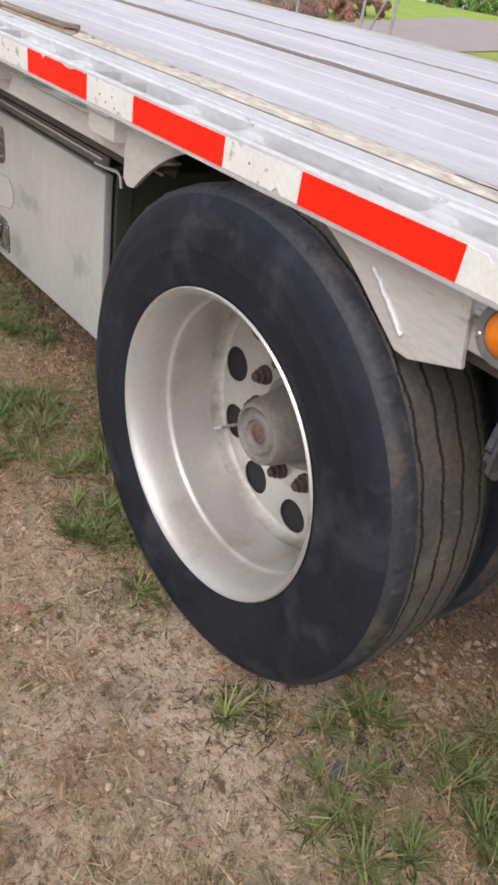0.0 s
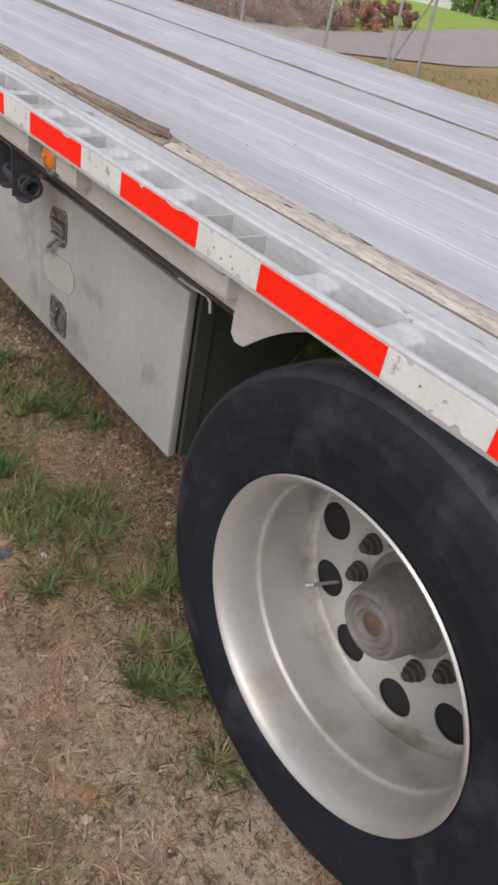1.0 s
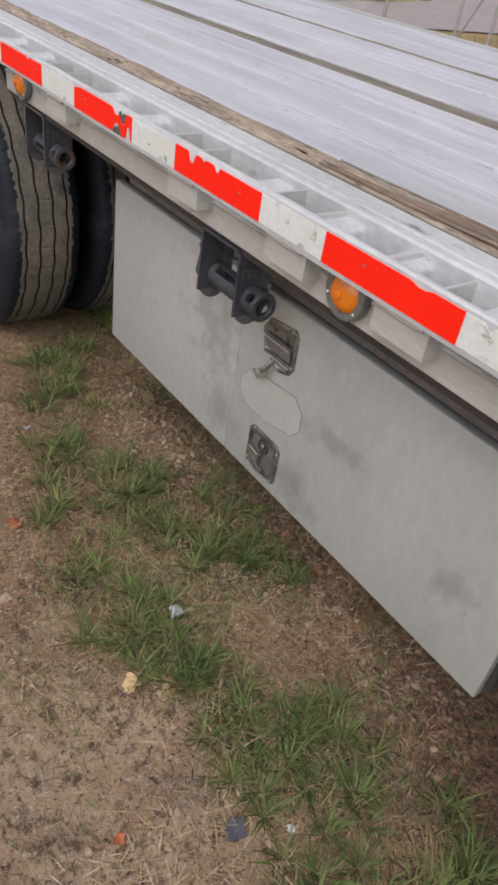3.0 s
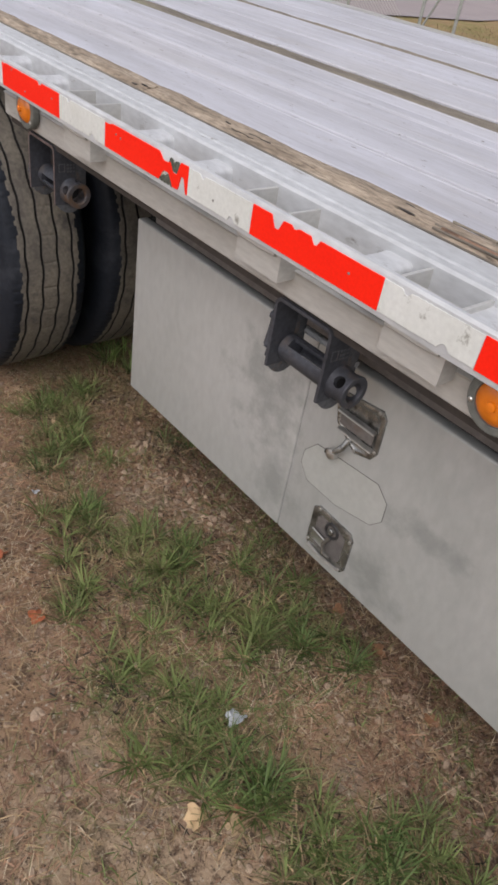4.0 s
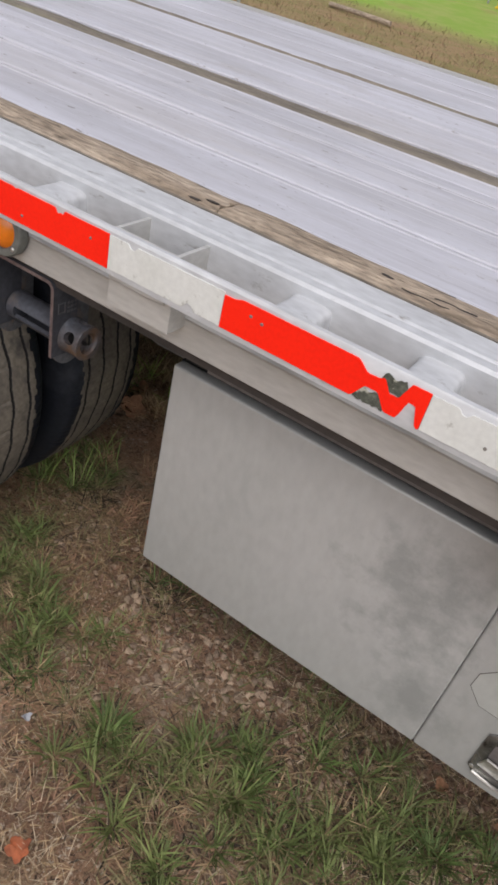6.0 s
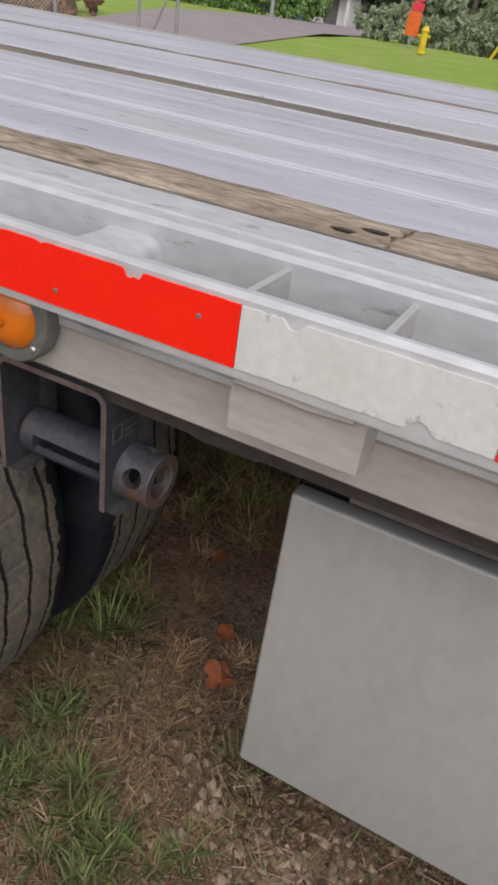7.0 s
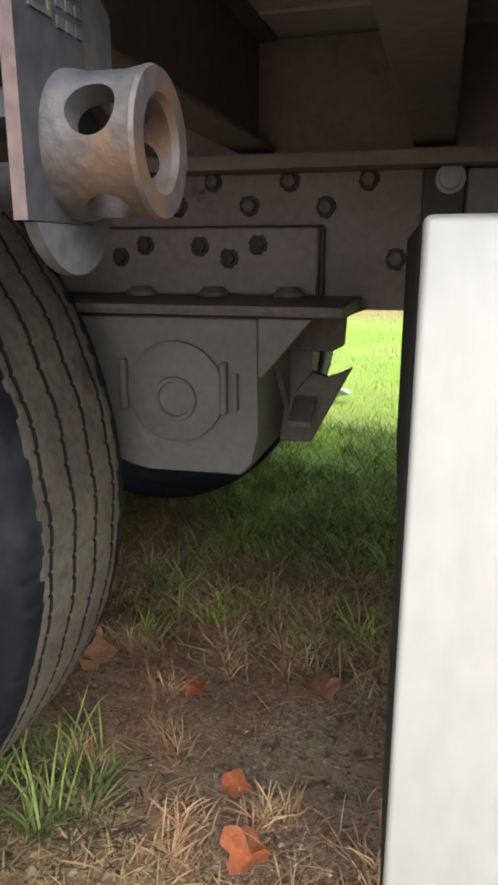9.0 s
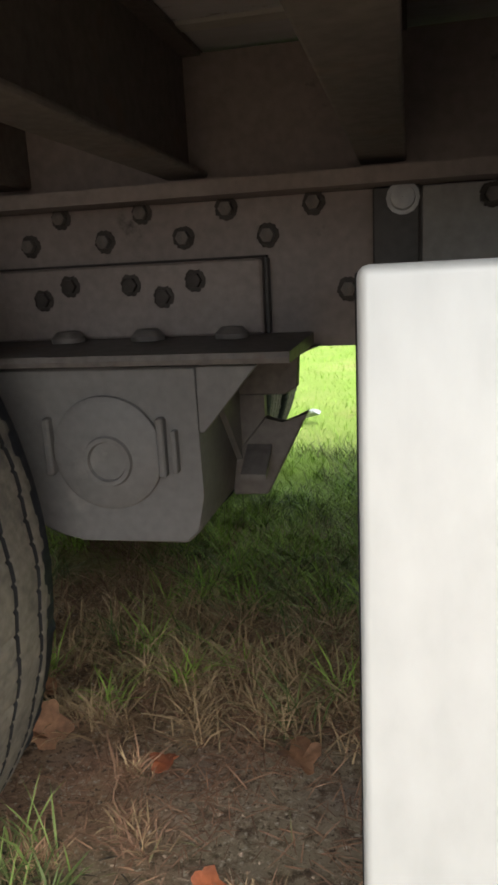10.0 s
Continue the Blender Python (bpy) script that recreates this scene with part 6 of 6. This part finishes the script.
part("brace", tube([(FENCE_R, fy(FENCE_R), 0.1), (-7.0, fy(-7.0), 1.6)], 0.02, 8), M["galv"], fence)


def leaves(name, boxes, count, size, mat, parent, seed):
    """Many small tilted leaf quads, gathered in uneven clumps inside ellipsoids (x, y, z, rx, ry, rz)."""
    rr = random.Random(seed)
    verts, faces = [], []
    clumps = []
    for cx, cy, cz, rx, ry, rz in boxes:
        for _ in range(14):
            u = Vector((rr.gauss(0, 1), rr.gauss(0, 1), rr.gauss(0, 1))).normalized() * rr.uniform(0.45, 1.0)
            clumps.append((cx + u.x * rx, cy + u.y * ry, cz + u.z * rz, min(rx, rz) * rr.uniform(0.22, 0.45)))
    for _ in range(count):
        cx, cy, cz, cr = rr.choice(clumps)
        u = Vector((rr.gauss(0, 1), rr.gauss(0, 1), rr.gauss(0, 1))).normalized() * cr * rr.random() ** 0.4
        q = Matrix.Translation((cx + u.x, cy + u.y, cz + u.z)) @ pose(0, 0, 0, rr.uniform(0, 360), rr.uniform(0, 360), 0) @ Matrix.Scale(size * rr.uniform(0.6, 1.4), 4)
        k = len(verts)
        verts += [q @ Vector(v) for v in ((-1, 0, 0), (0, -0.5, 0.1), (1, 0, 0), (0, 0.5, 0.1))]
        faces += [(k, k + 1, k + 2), (k, k + 2, k + 3)]
    me = bpy.data.meshes.new(name)
    me.from_pydata(verts, [], faces)
    me.materials.append(mat)
    return part(name, me, None, parent)


def tree(x, y, h, w, seed, mat="foliage", low=0.25):
    rr = random.Random(seed)
    g = rise(x, y)
    t = thing("tree", "tall leafy green tree across the road", "tree", "trees across the road")
    bm = bmesh.new()
    pts = [Vector((x + 0.15 * math.sin(q), y, g + h * 0.8 * q / 5)) for q in range(6)]
    for k in range(5):
        tube([pts[k], pts[k + 1]], 0.028 * h * (1 - k / 6), 8, bm)
    for k in range(7):
        b = pts[1 + k % 4]
        a = rr.uniform(0, 6.28)
        tube([b, b + Vector((math.cos(a) * w * 0.3, math.sin(a) * w * 0.3, h * 0.12)), b + Vector((math.cos(a) * w * 0.55, math.sin(a) * w * 0.55, h * 0.2))], 0.008 * h, 6, bm)
    part("trunk", bm, M["bark"], t)
    lobes = []
    for k in range(9):
        a, q = rr.uniform(0, 6.28), rr.uniform(low, 0.95)
        rad = w * 0.5 * (1 - abs(q - 0.5) * 0.9)
        lobes.append((x + math.cos(a) * rad, y + math.sin(a) * rad, g + h * q, w * rr.uniform(0.22, 0.36), w * 0.3, h * rr.uniform(0.12, 0.19)))
    leaves("crown", lobes, 6500, 0.026 * w + 0.06, M[mat], t, seed)


for k, (x, y, h, w) in enumerate(((-52, 66, 15, 11), (-44, 62, 17, 12), (-36, 64, 15, 11), (-29, 60, 16, 10), (-22, 62, 12, 9), (-16.5, 56, 9, 8), (-12, 54, 8, 8), (-7.5, 56, 9, 8), (-3, 60, 8, 8), (-60, 60, 14, 11), (3, 70, 11, 10), (-26, 72, 18, 13), (-40, 74, 18, 13))):
    tree(x, y, h, w, 100 + k, low=0.12)
for k in range(15):
    tree(-30 + 2.3 * k, 58 + 2.5 * (k % 3), 5.5 + 1.2 * ((k * 7) % 4), 6.0, 160 + k, low=0.06)
# hedge row
for k in range(7):
    x, y = -34 + 2.3 * k, 46
    hb = thing("hedge_shrub", "bright green clipped hedge shrub", "hedge", "hedge row")
    leaves("foliage", [(x + dx, y, rise(x, y) + z, 1.0, 1.0, 0.8) for dx in (-0.6, 0.6) for z in (0.6, 1.5)], 2600, 0.11, M["hedge"], hb, 300 + k)
    part("stem", tube([(x, y, rise(x, y) - 0.05), (x + 0.1, y, rise(x, y) + 1.2)], 0.05, 6), M["bark"], hb)
# low undergrowth under the trees
for k in range(7):
    x, y = -10.5 + 1.35 * k + 0.3 * (k % 2), 31.5 + 0.8 * (k % 3)
    us = thing("undergrowth_shrub", "low dull green undergrowth shrub below the trees", "shrub", "undergrowth shrubs")
    leaves("foliage", [(x + dx, y, rise(x, y) + z, 0.75, 0.8, 0.45) for dx in (-0.5, 0.5) for z in (0.3, 0.75)], 1800, 0.09, M["foliage"], us, 340 + k)
    part("stem", tube([(x, y, rise(x, y) - 0.05), (x + 0.1, y, rise(x, y) + 0.7)], 0.04, 6), M["bark"], us)
# red-brown brush beyond the road
for k in range(13):
    y = 6 + 1.25 * k
    x = -15.0 - 0.27 * (y - 12.5) - 0.4 * (k % 2)
    br = thing("brush_pile", "dry red-brown brush beside the road", "brush", "roadside brush")
    leaves("brush_mass", [(x + dx, y, rise(x, y) + 0.35, 0.8, 0.9, 0.42) for dx in (-0.4, 0.4)], 4000, 0.045, M["brush"], br, 400 + k)
    part("stem", tube([(x, y, rise(x, y) - 0.05), (x - 0.4, y, rise(x, y) + 0.9)], 0.04, 6), M["bark"], br)

# white house
house = thing("house", "white-sided house across the road", "house")
hx0, hx1, hy0, hy1 = -46.0, -34.5, 47, 55
hz = rise(-38, 47)
part("wall", box(hx0, hx1, hy0, hy1, hz - 0.1, hz + 4.6), M["siding"], house)
for k in range(18):
    part("siding_board", box(hx0 - 0.01, hx1 + 0.01, hy0 - 0.03, hy0, hz + 0.25 * k, hz + 0.25 * k + 0.235), M["siding"], house)
roof = bmesh.new()
extrude_x([(hy0 - 0.6, hz + 4.55), (hy1 + 0.6, hz + 4.55), ((hy0 + hy1) / 2, hz + 7.4)], hx0 - 0.5, hx1 + 0.5, bm=roof)
part("roof", roof, M["roofgrey"], house)
for x in (-38.9, -43.0):
    wnd = part("window", box(x - 0.75, x + 0.75, hy0 - 0.09, hy0 - 0.031, hz + 1.6, hz + 3.1), M["siding"], house)
    for a in (-0.34, 0.34):
        part("pane", box(x + a - 0.31, x + a + 0.31, hy0 - 0.095, hy0 - 0.086, hz + 1.7, hz + 3.0), M["window"], wnd)

# shed with a teal roof
shed = thing("shed", "small white shed with a teal metal roof", "shed")
sx, sy = -20.15, 50.0
sz = rise(sx, sy)
part("wall", box(sx - 1.15, sx + 1.15, sy + 0.5, sy + 2.2, sz - 0.1, sz + 1.70), M["siding"], shed)
bm = bmesh.new()
extrude_x([(sy - 0.3, sz + 1.68), (sy + 2.5, sz + 1.68), (sy + 1.1, sz + 2.32)], sx - 1.42, sx + 1.40, bm=bm)
part("roof", bm, M["rooftile"], shed)
for x in (sx - 1.25, sx + 1.05):
    part("post", box(x, x + 0.2, sy - 0.1, sy + 0.1, sz - 0.1, sz + 1.677), M["siding"], shed, "white front post")
part("door", box(sx - 0.6, sx + 0.3, sy + 0.46, sy + 0.498, sz, sz + 1.5), M["roofgrey"], shed)
binz = thing("wheeled_bin", "blue plastic wheeled bin beside the shed", "bin")
part("body", box(sx - 2.15, sx - 1.60, sy - 0.4, sy + 0.2, sz, sz + 0.75, 0.05), M["bluebin"], binz)
part("lid", box(sx - 2.19, sx - 1.56, sy - 0.44, sy + 0.24, sz + 0.755, sz + 0.82, 0.03), M["bluebin"], binz)

# stop sign with an orange sign below
sg = thing("stop_sign", "red octagonal stop sign over an orange sign", "sign")
px, py = -8.1, 28.0
pz = rise(px, py)
part("post", tube([(px, py, pz - 0.1), (px - 0.02, py, pz + 4.6)], 0.035, 8), M["galv"], sg)
octo = [(px + 0.08 + 0.34 * math.cos(radians(22.5 + 45 * k)), pz + 1.73 + 0.34 * math.sin(radians(22.5 + 45 * k))) for k in range(8)]
part("octagon", plate_xz(octo, py - 0.06, py - 0.04), M["stop"], sg, "red octagonal plate")
part("lower_plate", box(px - 0.22, px + 0.26, py - 0.06, py - 0.04, pz + 0.38, pz + 1.10), M["orange"], sg, "orange plate")
part("middle_plate", box(px - 0.14, px + 0.28, py - 0.06, py - 0.04, pz + 1.12, pz + 1.38), M["stop"], sg, "small red plate")

# poles
for x, y, h in ((-21.5, 44, 9.0), (-11.9, 41, 10.0), (-31.0, 43, 9.0)):
    p = thing("utility_pole", "weathered grey wooden utility pole", "pole", "utility poles")
    g = rise(x, y)
    part("shaft", tube([(x, y, g - 0.2), (x + 0.05, y, g + h)], 0.13, 10), M["bark"] if x < -25 else M["galv"], p)
    part("crossarm", box(x - 1.1, x + 1.1, y - 0.06, y + 0.06, g + h - 0.9, g + h - 0.75), M["bark"], p)
guy = thing("guy_wire_guard", "yellow plastic guard on a leaning guy wire", "guard")
part("tube", tube([(-5.55, 30.0, rise(-5.5, 30) - 0.1), (-4.1, 30.0, rise(-5.5, 30) + 3.2)], 0.06, 10), M["yellow"], guy)
part("wire", tube([(-4.1, 30.0, rise(-5.5, 30) + 3.2), (-1.5, 30.0, rise(-5.5, 30) + 9.0)], 0.012, 6), M["galv"], guy)
hyd = thing("fire_hydrant", "yellow fire hydrant on the verge", "hydrant")
hx, hy = -7.05, 26.0
part("barrel", capped([(0.0, 0.16), (0.05, 0.16), (0.07, 0.11), (0.62, 0.11), (0.66, 0.14), (0.72, 0.12), (0.80, 0.05)], n=20), M["yellow"], hyd).matrix_basis = pose(hx, hy, rise(hx, hy), 90)
part("nozzle", tube([(hx - 0.2, hy, rise(hx, hy) + 0.5), (hx + 0.2, hy, rise(hx, hy) + 0.5)], 0.05, 10), M["yellow"], hyd)
